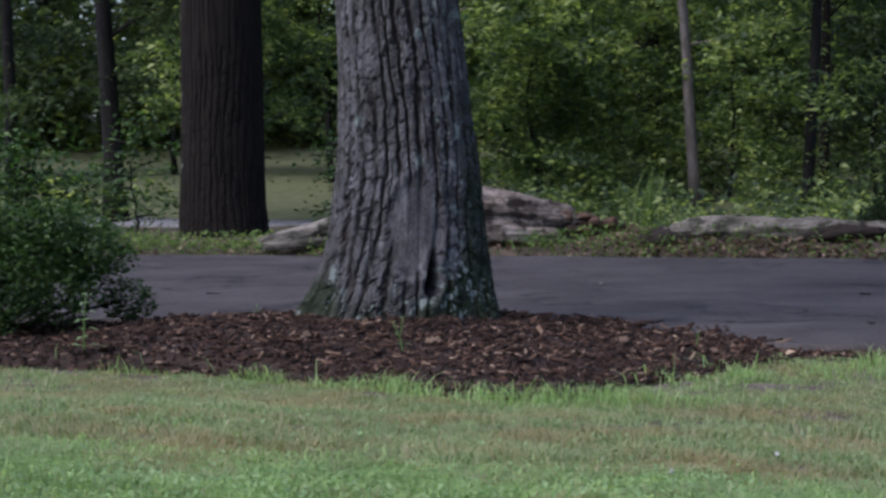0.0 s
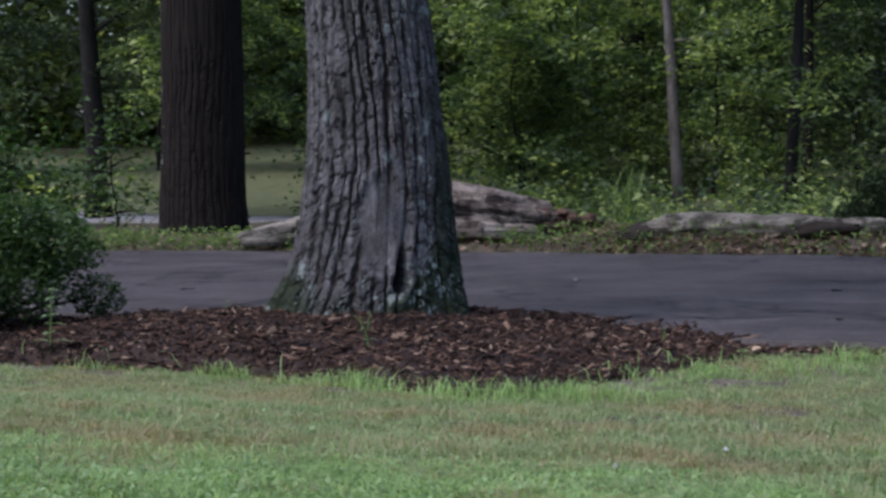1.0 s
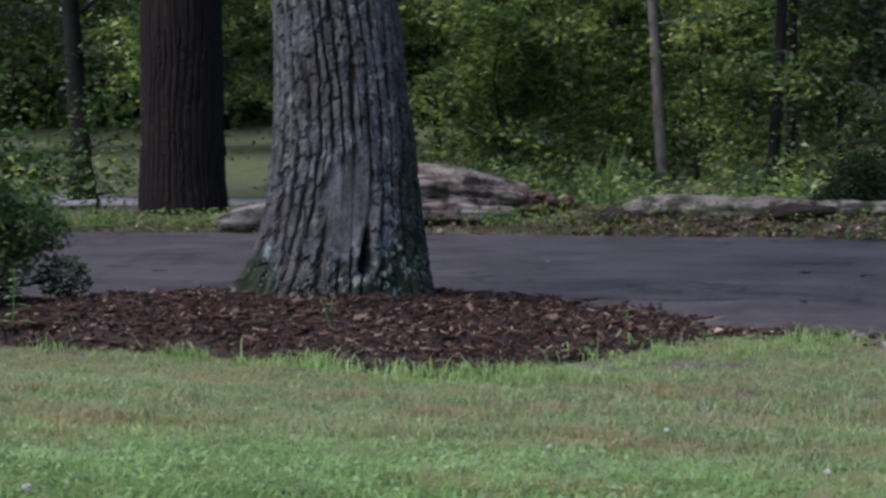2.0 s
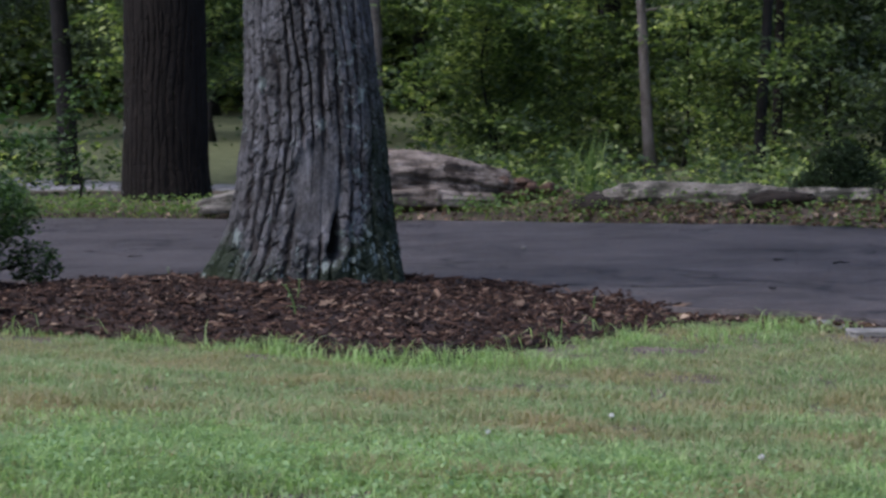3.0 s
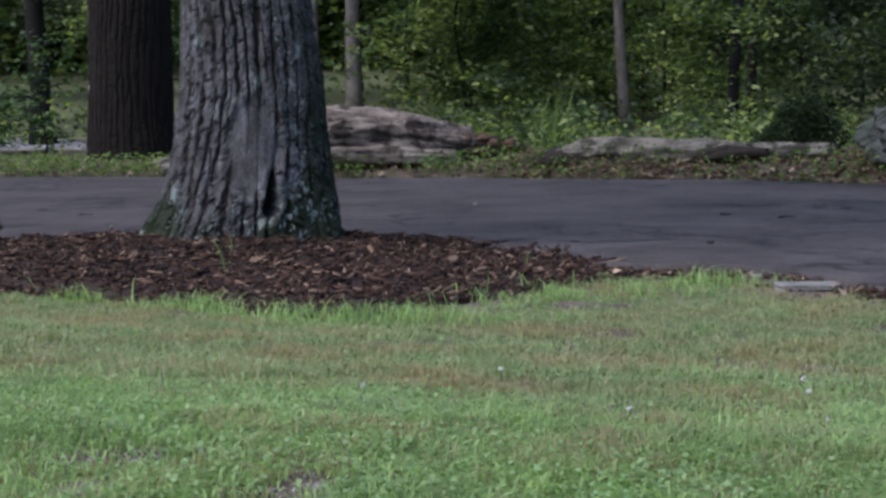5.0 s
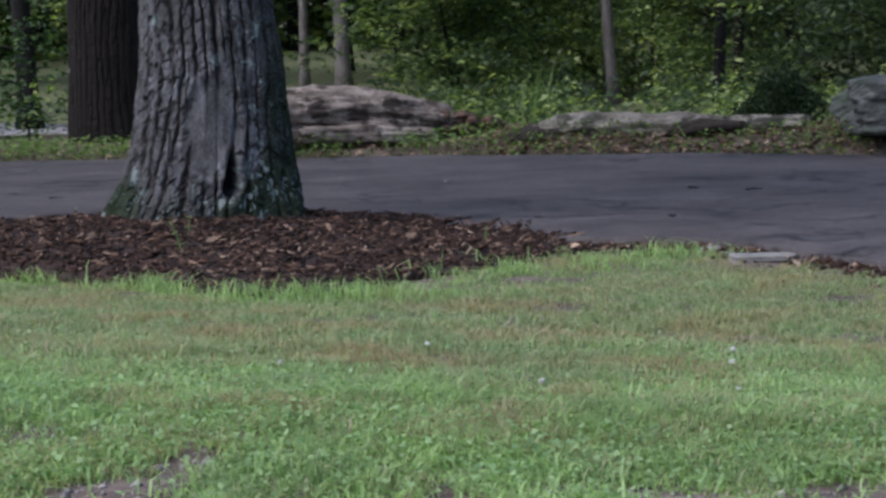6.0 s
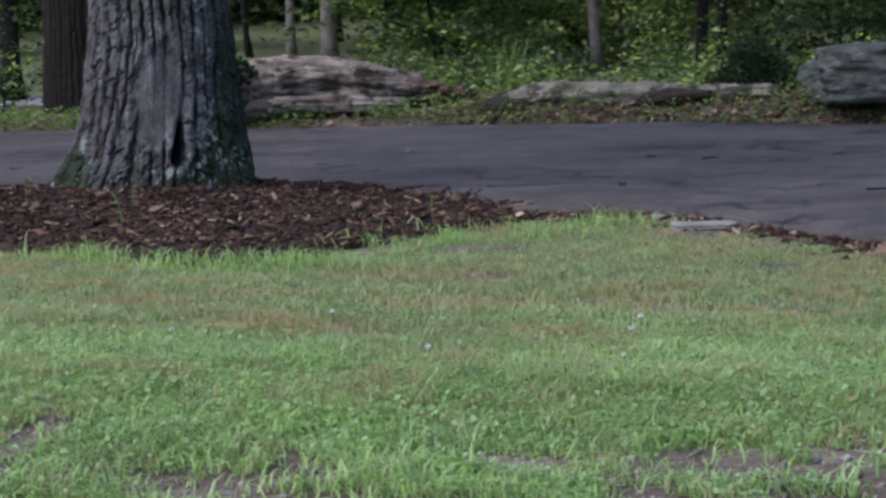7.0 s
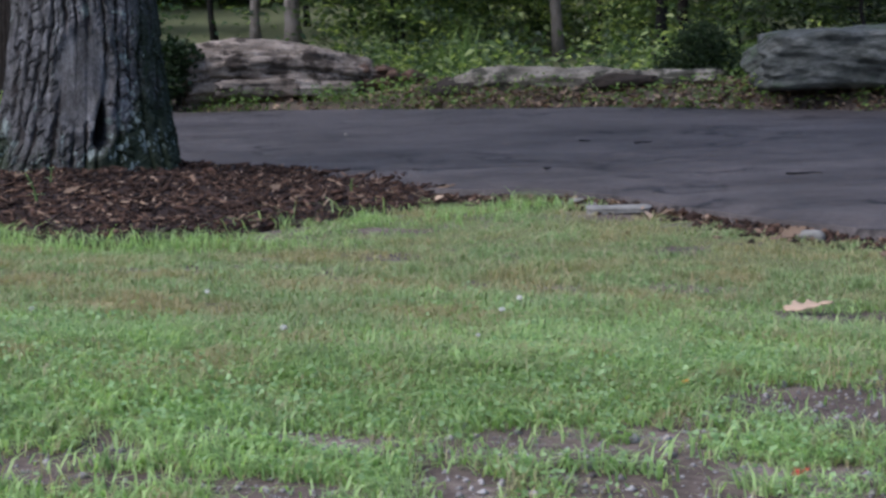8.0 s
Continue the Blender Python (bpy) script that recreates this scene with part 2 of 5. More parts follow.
def ground_mat():
    """Soil under the lawn, leaf mould past the driveway, pale grass on the far field."""
    m, nt, b, _ = shader("soil")
    vec = coords(nt)
    big, small = noise_tex(nt, vec, 4, 5), noise_tex(nt, vec, 60, 4)
    both = maths(nt, "ADD", maths(nt, "MULTIPLY", big, 0.6), maths(nt, "MULTIPLY", small, 0.4))
    soil = ramp(nt, both, [(0.32, (0.03, 0.021, 0.017)), (0.5, (0.1, 0.076, 0.064)), (0.68, (0.23, 0.19, 0.165))])
    thatch = mix(nt, both, (0.05, 0.06, 0.024), (0.19, 0.2, 0.09))
    worn = ramp(nt, maths(nt, "ADD", attribute(nt, "bare"), maths(nt, "MULTIPLY", maths(nt, "SUBTRACT", small, 0.5), 0.8)), [(0.15, (0, 0, 0)), (0.5, (1, 1, 1))])
    soil = mix(nt, worn, thatch, soil)
    mould = ramp(nt, both, [(0.3, (0.022, 0.017, 0.013)), (0.5, (0.06, 0.046, 0.034)), (0.7, (0.15, 0.115, 0.085))])
    field = ramp(nt, both, [(0.3, (0.06, 0.07, 0.032)), (0.5, (0.105, 0.115, 0.055)), (0.7, (0.16, 0.165, 0.085))])
    sep = nt.nodes.new("ShaderNodeSeparateXYZ")
    nt.links.new(vec, sep.inputs[0])
    y = maths(nt, "ADD", sep.outputs[1], maths(nt, "MULTIPLY", noise_tex(nt, vec, 0.8, 4), 3.0))
    past = maths(nt, "MULTIPLY", y, 0.02)
    col = mix(nt, ramp(nt, past, [(0.11, (0, 0, 0)), (0.12, (1, 1, 1))]), soil, mould)
    col = mix(nt, ramp(nt, past, [(0.3, (0, 0, 0)), (0.38, (1, 1, 1))]), col, field)
    nt.links.new(col, b.inputs["Base Color"])
    b.inputs["Roughness"].default_value = 0.95
    b.inputs["Specular IOR Level"].default_value = 0.2
    bump(nt, b, both, 0.5, 0.015)
    return m


SOIL = ground_mat()


def asphalt_mat(name, base, worn):
    m, nt, b, _ = shader(name)
    vec = coords(nt)
    streak = noise_tex(nt, coords(nt, (0.7, 1.0, 1)), 1.4, 8, 0.7)
    grain = noise_tex(nt, vec, 170, 3, 0.7)
    blot = noise_tex(nt, coords(nt, (1.0, 1.0, 1)), 6.0, 8, 0.75)
    col = ramp(nt, streak, [(0.36, base), (0.62, worn)])
    col = mix(nt, 0.55, col, ramp(nt, grain, [(0.3, (0.35, 0.35, 0.36)), (0.7, (1.25, 1.22, 1.2))]), "MULTIPLY")
    col = mix(nt, 0.5, col, ramp(nt, blot, [(0.38, (0.45, 0.45, 0.45)), (0.62, (1.35, 1.33, 1.3))]), "MULTIPLY")
    mid = noise_tex(nt, vec, 32, 6, 0.8)
    col = mix(nt, 0.65, col, ramp(nt, mid, [(0.36, (0.5, 0.49, 0.48)), (0.64, (1.35, 1.34, 1.34))]), "MULTIPLY")
    crack = node(nt, "ShaderNodeTexVoronoi", Scale=0.9)
    crack.feature = "DISTANCE_TO_EDGE"
    warp = node(nt, "ShaderNodeTexNoise", Scale=2.2, Detail=6.0)
    nt.links.new(vec, warp.inputs["Vector"])
    add = nt.nodes.new("ShaderNodeVectorMath")
    add.operation = "ADD"
    nt.links.new(coords(nt, (0.5, 1.0, 1)), add.inputs[0])
    nt.links.new(warp.outputs["Color"], add.inputs[1])
    nt.links.new(add.outputs[0], crack.inputs["Vector"])
    line = ramp(nt, crack.outputs["Distance"], [(0.0, (0.15, 0.15, 0.15)), (0.03, (1, 1, 1))])
    col = mix(nt, ramp(nt, noise_tex(nt, vec, 0.7, 3), [(0.42, (0, 0, 0)), (0.5, (1, 1, 1))]), col, mix(nt, 1.0, col, line, "MULTIPLY"))
    nt.links.new(col, b.inputs["Base Color"])
    nt.links.new(ramp(nt, blot, [(0.3, (0.55, 0.55, 0.55)), (0.7, (0.8, 0.8, 0.8))]), b.inputs["Roughness"])
    b.inputs["Specular IOR Level"].default_value = 0.25
    bump(nt, b, maths(nt, "ADD", mid, maths(nt, "MULTIPLY", blot, 2.0)), 0.6, 0.012)
    return m


ASPHALT = asphalt_mat("asphalt", (0.046, 0.039, 0.038), (0.098, 0.086, 0.086))
PALE_ASPHALT = asphalt_mat("pale_asphalt", (0.16, 0.16, 0.17), (0.28, 0.28, 0.3))
MULCH = rough_mat("mulch_fines", [(0.3, (0.01, 0.006, 0.005)), (0.55, (0.03, 0.017, 0.013)), (0.75, (0.055, 0.032, 0.024))], 30, fine=120, depth=0.02)


def chip_mat():
    m, nt, b, _ = shader("bark_chip")
    geo = nt.nodes.new("ShaderNodeNewGeometry")
    info = nt.nodes.new("ShaderNodeObjectInfo")
    r = maths(nt, "FRACT", maths(nt, "ADD", geo.outputs["Random Per Island"], info.outputs["Random"]))
    col = ramp(nt, r, [(0.0, (0.013, 0.0075, 0.0055)), (0.5, (0.036, 0.0185, 0.0125)), (0.8, (0.075, 0.04, 0.026)), (0.93, (0.15, 0.092, 0.062)), (1.0, (0.3, 0.215, 0.155))])
    g = noise_tex(nt, coords(nt, (1, 1, 1)), 90, 4)
    col = mix(nt, 0.6, col, ramp(nt, g, [(0.3, (0.5, 0.5, 0.5)), (0.7, (1.2, 1.2, 1.2))]), "MULTIPLY")
    nt.links.new(col, b.inputs["Base Color"])
    b.inputs["Roughness"].default_value = 0.9
    b.inputs["Specular IOR Level"].default_value = 0.25
    bump(nt, b, g, 0.4, 0.003)
    return m


CHIP = chip_mat()
OAK_BARK = bark_mat("oak_bark", [(0.34, (0.019, 0.018, 0.018)), (0.5, (0.082, 0.079, 0.081)), (0.64, (0.185, 0.18, 0.188))], (0.017, 0.026, 0.011), (0.26, 0.305, 0.285))
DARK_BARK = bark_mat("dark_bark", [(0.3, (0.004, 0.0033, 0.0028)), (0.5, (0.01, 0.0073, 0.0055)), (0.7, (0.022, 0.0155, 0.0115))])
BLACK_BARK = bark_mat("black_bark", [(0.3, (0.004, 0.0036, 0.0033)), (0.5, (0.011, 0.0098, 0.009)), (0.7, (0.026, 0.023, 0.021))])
PALE_BARK = bark_mat("pale_bark", [(0.3, (0.06, 0.05, 0.045)), (0.5, (0.13, 0.115, 0.105)), (0.7, (0.22, 0.2, 0.18))])
HOLLOW_DARK = rough_mat("hollow_dark", [(0.3, (0.008, 0.006, 0.005)), (0.7, (0.03, 0.022, 0.016))], 20)
GREEN = [(0.0, (0.024, 0.042, 0.021)), (0.45, (0.058, 0.092, 0.04)), (0.7, (0.135, 0.19, 0.07)), (0.85, (0.29, 0.35, 0.13)), (1.0, (0.46, 0.5, 0.22))]
WOOD_LEAF = leaf_mat("wood_leaf", GREEN, (1.5, 1.6, 0.75), 0.48, clusters=0.5)
BUSH_LEAF = leaf_mat("bush_leaf", [(0.0, (0.016, 0.036, 0.011)), (0.6, (0.042, 0.085, 0.024)), (0.9, (0.085, 0.15, 0.042)), (1.0, (0.13, 0.2, 0.06))], (1.3, 1.5, 0.7), 0.3, 0.6)
HEMLOCK = leaf_mat("hemlock_leaf", [(0.0, (0.016, 0.029, 0.015)), (0.5, (0.036, 0.056, 0.027)), (0.85, (0.085, 0.12, 0.05)), (1.0, (0.2, 0.25, 0.1))], (1.4, 1.5, 0.8), 0.35, 0.6, clusters=0.55)
EVERGREEN = leaf_mat("evergreen_leaf", [(0.0, (0.008, 0.018, 0.006)), (1.0, (0.03, 0.055, 0.017))], (1.2, 1.4, 0.7), 0.2, 0.7)
GRASS = leaf_mat("lawn_blade", [(0.0, (0.18, 0.25, 0.11)), (0.45, (0.26, 0.37, 0.16)), (0.78, (0.35, 0.46, 0.22)), (0.9, (0.43, 0.41, 0.25)), (1.0, (0.55, 0.46, 0.32))],
                 (1.2, 1.25, 0.9), 0.45, 0.55, patches=((0.37, 0.265, 0.15), 2.3, 0.44, 0.62, 0.64))
FRESH_GRASS = leaf_mat("fresh_blade", [(0.0, (0.21, 0.33, 0.12)), (0.6, (0.36, 0.52, 0.2)), (1.0, (0.5, 0.64, 0.29))], (1.25, 1.3, 0.85), 0.5)
CLOVER = leaf_mat("clover_leaf", [(0.0, (0.2, 0.31, 0.13)), (0.5, (0.3, 0.44, 0.2)), (1.0, (0.4, 0.54, 0.27))], (1.2, 1.3, 0.95), 0.45, 0.5)
WEED = leaf_mat("weed_leaf", [(0.0, (0.06, 0.11, 0.025)), (0.6, (0.13, 0.21, 0.05)), (1.0, (0.26, 0.33, 0.09))], (1.2, 1.3, 0.8), 0.4, 0.55)
TAN_LEAF = leaf_mat("tan_leaf", [(0.0, (0.42, 0.3, 0.21)), (1.0, (0.55, 0.4, 0.29))], (1.1, 1.0, 0.9), 0.15, 0.8)
DRY_LEAF = leaf_mat("dry_leaf", [(0.0, (0.05, 0.032, 0.022)), (0.5, (0.15, 0.1, 0.066)), (0.85, (0.29, 0.2, 0.14)), (1.0, (0.48, 0.36, 0.26))], (1.2, 1.0, 0.8), 0.15, 0.8)
WEATHERED = rough_mat("weathered_wood", [(0.33, (0.055, 0.042, 0.033)), (0.5, (0.21, 0.17, 0.14)), (0.67, (0.4, 0.335, 0.285))], 6, stretch=(0.4, 1.5, 1.8), fine=45, depth=0.04, relief=0.9,
                      spots=((0.05, 0.038, 0.03), 5.5, 0.5, 0.6))
GREY_WOOD = rough_mat("grey_wood", [(0.33, (0.034, 0.03, 0.024)), (0.5, (0.15, 0.134, 0.112)), (0.67, (0.31, 0.28, 0.24))], 6, stretch=(0.4, 1.5, 1.8), fine=45, depth=0.04, relief=0.9,
                      spots=((0.035, 0.034, 0.024), 5.0, 0.5, 0.6))
ROTTEN = rough_mat("rotten_wood", [(0.3, (0.022, 0.013, 0.01)), (0.5, (0.085, 0.05, 0.034)), (0.7, (0.16, 0.105, 0.075))], 14, fine=60, depth=0.03, relief=0.8)
STONE = rough_mat("grey_stone", [(0.33, (0.014, 0.016, 0.014)), (0.5, (0.052, 0.055, 0.049)), (0.67, (0.15, 0.15, 0.138))], 6, stretch=(0.7, 1, 1.6), fine=30, depth=0.03, relief=0.6,
                  spots=((0.05, 0.07, 0.04), 3.0, 0.55, 0.7))
PALE_STONE = rough_mat("pale_stone", [(0.3, (0.1, 0.095, 0.085)), (0.7, (0.26, 0.25, 0.23))], 18, fine=80, depth=0.004)
GRAVEL = rough_mat("gravel_stone", [(0.38, (0.07, 0.062, 0.058)), (0.62, (0.36, 0.34, 0.33))], 14, fine=70, depth=0.004)
PETAL = rough_mat("clover_petal", [(0.3, (0.6, 0.58, 0.55)), (0.7, (0.8, 0.79, 0.76))], 60, fine=200, depth=0.001)
STALK = rough_mat("green_stalk", [(0.3, (0.05, 0.1, 0.025)), (0.7, (0.12, 0.19, 0.05))], 40)
RED = rough_mat("red_berry", [(0.3, (0.28, 0.05, 0.03)), (0.7, (0.5, 0.12, 0.07))], 60)
ORANGE = rough_mat("orange_leaf", [(0.3, (0.5, 0.2, 0.04)), (0.7, (0.7, 0.36, 0.08))], 60)

# ---- ground, one sheet to the horizon ----
def bare(x, y):
    """How bare the lawn is: worn gravelly strip close by, thin patches near the road."""
    w = fbm(x * 1.6 + 40, y * 1.6 + 40, 3, 71) - 0.5
    strip_ = sstep(-5.72, -6.15, y + 1.3 * w + 0.12 * np.clip(2.2 - x, -0.5, 3)) * sstep(-7.7, -7.2, y)
    right = np.exp(-(((x - 3.05) / 0.5) ** 2 + ((y + 4.18) / 0.17) ** 2)) + 0.85 * np.exp(-(((x - 2.9) / 0.42) ** 2 + ((y + 5.5) / 0.65) ** 2)) * (0.35 + 1.2 * fbm(x * 5, y * 5, 3, 72))
    right = right + np.exp(-(((x - 2.41) / 0.18) ** 2 + ((y + 1.66) / 0.15) ** 2)) + np.exp(-(((x - 2.8) / 0.13) ** 2 + ((y + 4.26) / 0.1) ** 2))
    edge = 1.0 * sstep(-0.34, -0.03, y - road_near(x)) * (0.35 + fbm(x * 6, y * 6, 2, 73)) * sstep(0.6, 1.4, x)
    speck = sstep(0.46, 0.58, fbm(x * 11 + 5, y * 8, 3, 79))
    tip = 0.62 * np.exp(-(((x - 1.35) / 0.6) ** 2 + ((y + 1.75) / 0.5) ** 2)) * speck
    patch = sstep(0.26, 0.42, fbm(x * 3.2 + 11, y * 4.5, 3, 75)) * (0.35 + 0.75 * sstep(0.36, 0.5, fbm(x * 9, y * 12, 3, 76)))
    thin = 0.6 * sstep(0.52, 0.68, fbm(x * 2.3 + 3, y * 3.1 + 9, 3, 83)) * speck * sstep(0.0, -0.5, y - road_near(x)) * sstep(-7.7, -7.2, y)
    return np.clip(1.25 * strip_ * patch + right + edge + tip + thin, 0, 1)


gx = np.concatenate([[-600, -250, -120, -70, -45, -30, -22, -16, -12, -9], np.arange(-7, -3, 0.25), np.arange(-3, 5, 0.05), np.arange(5, 9, 0.25), [9, 12, 16, 22, 30, 45, 70, 120, 250, 600]])
gy = np.concatenate([[-600, -250, -120, -60, -35, -22, -16, -13, -11], np.arange(-10, -7, 0.25), np.arange(-7, 1, 0.05), np.arange(1, 4.5, 0.25), np.arange(4.5, 9, 0.07),
                     np.arange(9, 30, 0.6), np.arange(30, 100, 5), [120, 200, 400, 900]])
GX, GY = np.meshgrid(gx, gy)
ground = part("ground", mesh_of("ground", np.stack([GX, GY, ground_z(GX, GY)], -1).reshape(-1, 3), grid_faces(len(gx), len(gy))), SOIL)
set_attr(ground.data, "bare", bare(GX, GY))
tagged(ground, "brown soil under thin lawn and leaf litter", "ground", kind="structure")


def strip(name, xs, lo, hi, zf, rows, material, label, thick=0.09):
    """A paved strip between two edges, with sides that go down into the ground."""
    v = np.concatenate([[0.0], np.linspace(0, 1, rows), [1.0]])
    X, V = np.meshgrid(xs, v)
    Y = lo(X) + (hi(X) - lo(X)) * V
    Z = zf(X, Y)
    Z[0] -= thick
    Z[-1] -= thick
    ob = part(name, mesh_of(name, np.stack([X, Y, Z], -1).reshape(-1, 3), grid_faces(len(xs), len(v))), material)
    return tagged(ob, label, "road", kind="structure")


rx = np.concatenate([[-60, -40, -25, -15, -10, -8], np.arange(-6, 6, 0.05), [6, 7, 9, 12, 20, 40, 60]])
strip("driveway", rx, lambda x: road_near(x) + 0.10 * (fbm(x * 5.0, x * 0 + 3, 4, 51) - 0.5), lambda x: road_far(x) + 0.14 * (fbm(x * 4.0, x * 0 + 8, 4, 52) - 0.5),
      lambda x, y: -0.012 + 0.03 * (fbm(x * 0.7, y * 0.7, 3, 53) - 0.5) + 0.006 * (fbm(x * 6, y * 6, 2, 54) - 0.5) - 0.02 * sstep(0.25, 0.0, y - road_near(x)) + 0.05 * sstep(2.8, 4.6, y) * sstep(0.2, 3.0, x), 90, ASPHALT, "worn dark grey asphalt driveway with cracks and patches")
px_ = np.concatenate([[-80, -50, -30, -20], np.arange(-16, 0.1, 0.5)])
strip("path", px_, lambda x: 15.4 - 0.16 * (x + 4) + 0.3 * np.sin(x * 0.6), lambda x: 18.0 - 0.42 * (x + 4) - 1.2 * sstep(-4, 0, x) + 0.3 * np.sin(x * 0.7 + 2),
      lambda x, y: ground_z(x, y) + 0.03, 8, PALE_ASPHALT, "pale grey paved lane beyond the trees")


# ---- mulch bed round the oak ----
def build_bed():
    bed = thing("mulch_bed", "mounded bed of dark red-brown shredded bark mulch", "mulch bed")
    xs, ys = np.arange(-3.1, 1.85, 0.025), np.arange(-3.0, 0.9, 0.025)
    X, Y = np.meshgrid(xs, ys)
    edge = bed_e(X, Y) + 0.16 * (fbm(X * 2.5, Y * 2.5, 3, 61) - 0.5)
    Z = bed_z(X, Y) - 0.25 * sstep(1.0, 1.12, edge)
    faces = grid_faces(len(xs), len(ys))
    keep = (edge.ravel()[faces] < 1.15).all(1)
    part("mulch_surface", mesh_of("mulch_surface", np.stack([X, Y, Z], -1).reshape(-1, 3), faces[keep]), MULCH, bed)

    def chips(n, rng, big):
        x, y = rng.uniform(-3, 1.8, n), rng.uniform(-3.0, 0.85, n)
        ok = bed_e(x, y) + 0.16 * (fbm(x * 2.5, y * 2.5, 3, 61) - 0.5) < (1.06 if not big else 0.9)
        x, y = x[ok], y[ok]
        m = len(x)
        L = rng.gamma(2.0, 0.0115, m) + 0.010
        if big:
            L = rng.uniform(0.05, 0.1, m)
        W, T = L * rng.uniform(0.08, 0.34, m), rng.uniform(0.003, 0.009, m)
        a, p, r = rng.uniform(0, 2 * np.pi, m), rng.normal(0, 0.32, m), rng.normal(0, 0.5, m)
        return x, y, L, W, T, a, p, r

    corner = np.array([[-0.5, -0.35, -0.5], [0.42, -0.5, -0.5], [0.5, 0.3, -0.5], [-0.4, 0.5, -0.5], [-0.5, -0.3, 0.5], [0.4, -0.45, 0.4], [0.46, 0.3, 0.5], [-0.44, 0.4, 0.3]])
    quads = np.array([[3, 2, 1, 0], [4, 5, 6, 7], [0, 1, 5, 4], [1, 2, 6, 5], [2, 3, 7, 6], [3, 0, 4, 7]])
    rng = np.random.default_rng(11)
    x, y, L, W, T, a, p, r = chips(34000, rng, False)
    d = np.stack([np.cos(a) * np.cos(p), np.sin(a) * np.cos(p), np.sin(p)], 1)
    side = unit(np.stack([-np.sin(a), np.cos(a), np.tan(r)], 1))
    nrm = np.cross(d, side)
    c = np.stack([x, y, bed_z(x, y) + rng.uniform(0.0, 0.014, len(x))], 1)
    V = c[:, None] + corner[None, :, :1] * (d * L[:, None])[:, None] + corner[None, :, 1:2] * (side * W[:, None])[:, None] + corner[None, :, 2:] * (nrm * T[:, None])[:, None]
    F = (np.arange(len(x))[:, None, None] * 8 + quads[None]).reshape(-1, 4)
    part("shredded_bark", mesh_of("shredded_bark", V.reshape(-1, 3), F, False), CHIP, bed, "small dark bark shreds", "stuff")
    shapes = []
    for i in range(6):
        me = mesh_of("bark_chip", (corner + rng.normal(0, 0.06, corner.shape)) * [1, 0.3, 0.09], quads, False)
        me.materials.append(CHIP)
        shapes.append(me)
    x, y, L, W, T, a, p, r = chips(560, rng, True)
    near = np.argsort(y + 0.3 * np.abs(x - 0.4))[:280]
    for i in near:
        ob = part("bark_chip", shapes[i % 6], None, bed)
        ob.matrix_basis = pose(x[i], y[i], float(bed_z(x[i], y[i])) + 0.016, math.degrees(r[i]) * 0.5, math.degrees(p[i]) * 0.7, math.degrees(a[i])) @ Matrix.Diagonal((L[i], L[i], L[i], 1))
    return bed


build_bed()


# ---- trees ----
def limb_path(start, heading, length, steps, rng, rise=0.15):
    pts, d = [np.array(start, float)], unit(np.array(heading, float))
    for i in range(steps):
        d = unit(d + rng.normal(0, 0.13, 3) + [0, 0, rise * 0.3])
        pts.append(pts[-1] + d * length / steps)
    return np.array(pts)


def sprays(ends, rng, per, radius, size, flat=0.45, thick=0.12, width=0.55):
    """Leaves in loose, flattish sprays round the given points."""
    pts = []
    for e in ends:
        n = max(3, int(per * rng.uniform(0.6, 1.4)))
        R = radius * rng.uniform(0.6, 1.3)
        q = rng.normal(0, 1, (n, 3))
        q = q / np.linalg.norm(q, axis=1)[:, None] * (rng.uniform(0, 1, n)[:, None] ** 0.45) * R
        tilt = rng.normal(0, 0.3, 2)
        q[:, 2] = q[:, 2] * thick / radius * 1.6 + q[:, 0] * tilt[0] + q[:, 1] * tilt[1] - 0.12 * R * (np.hypot(q[:, 0], q[:, 1]) / R) ** 2
        pts.append(e + q)
    return leaf_verts(np.concatenate(pts), size, rng, flat, width)


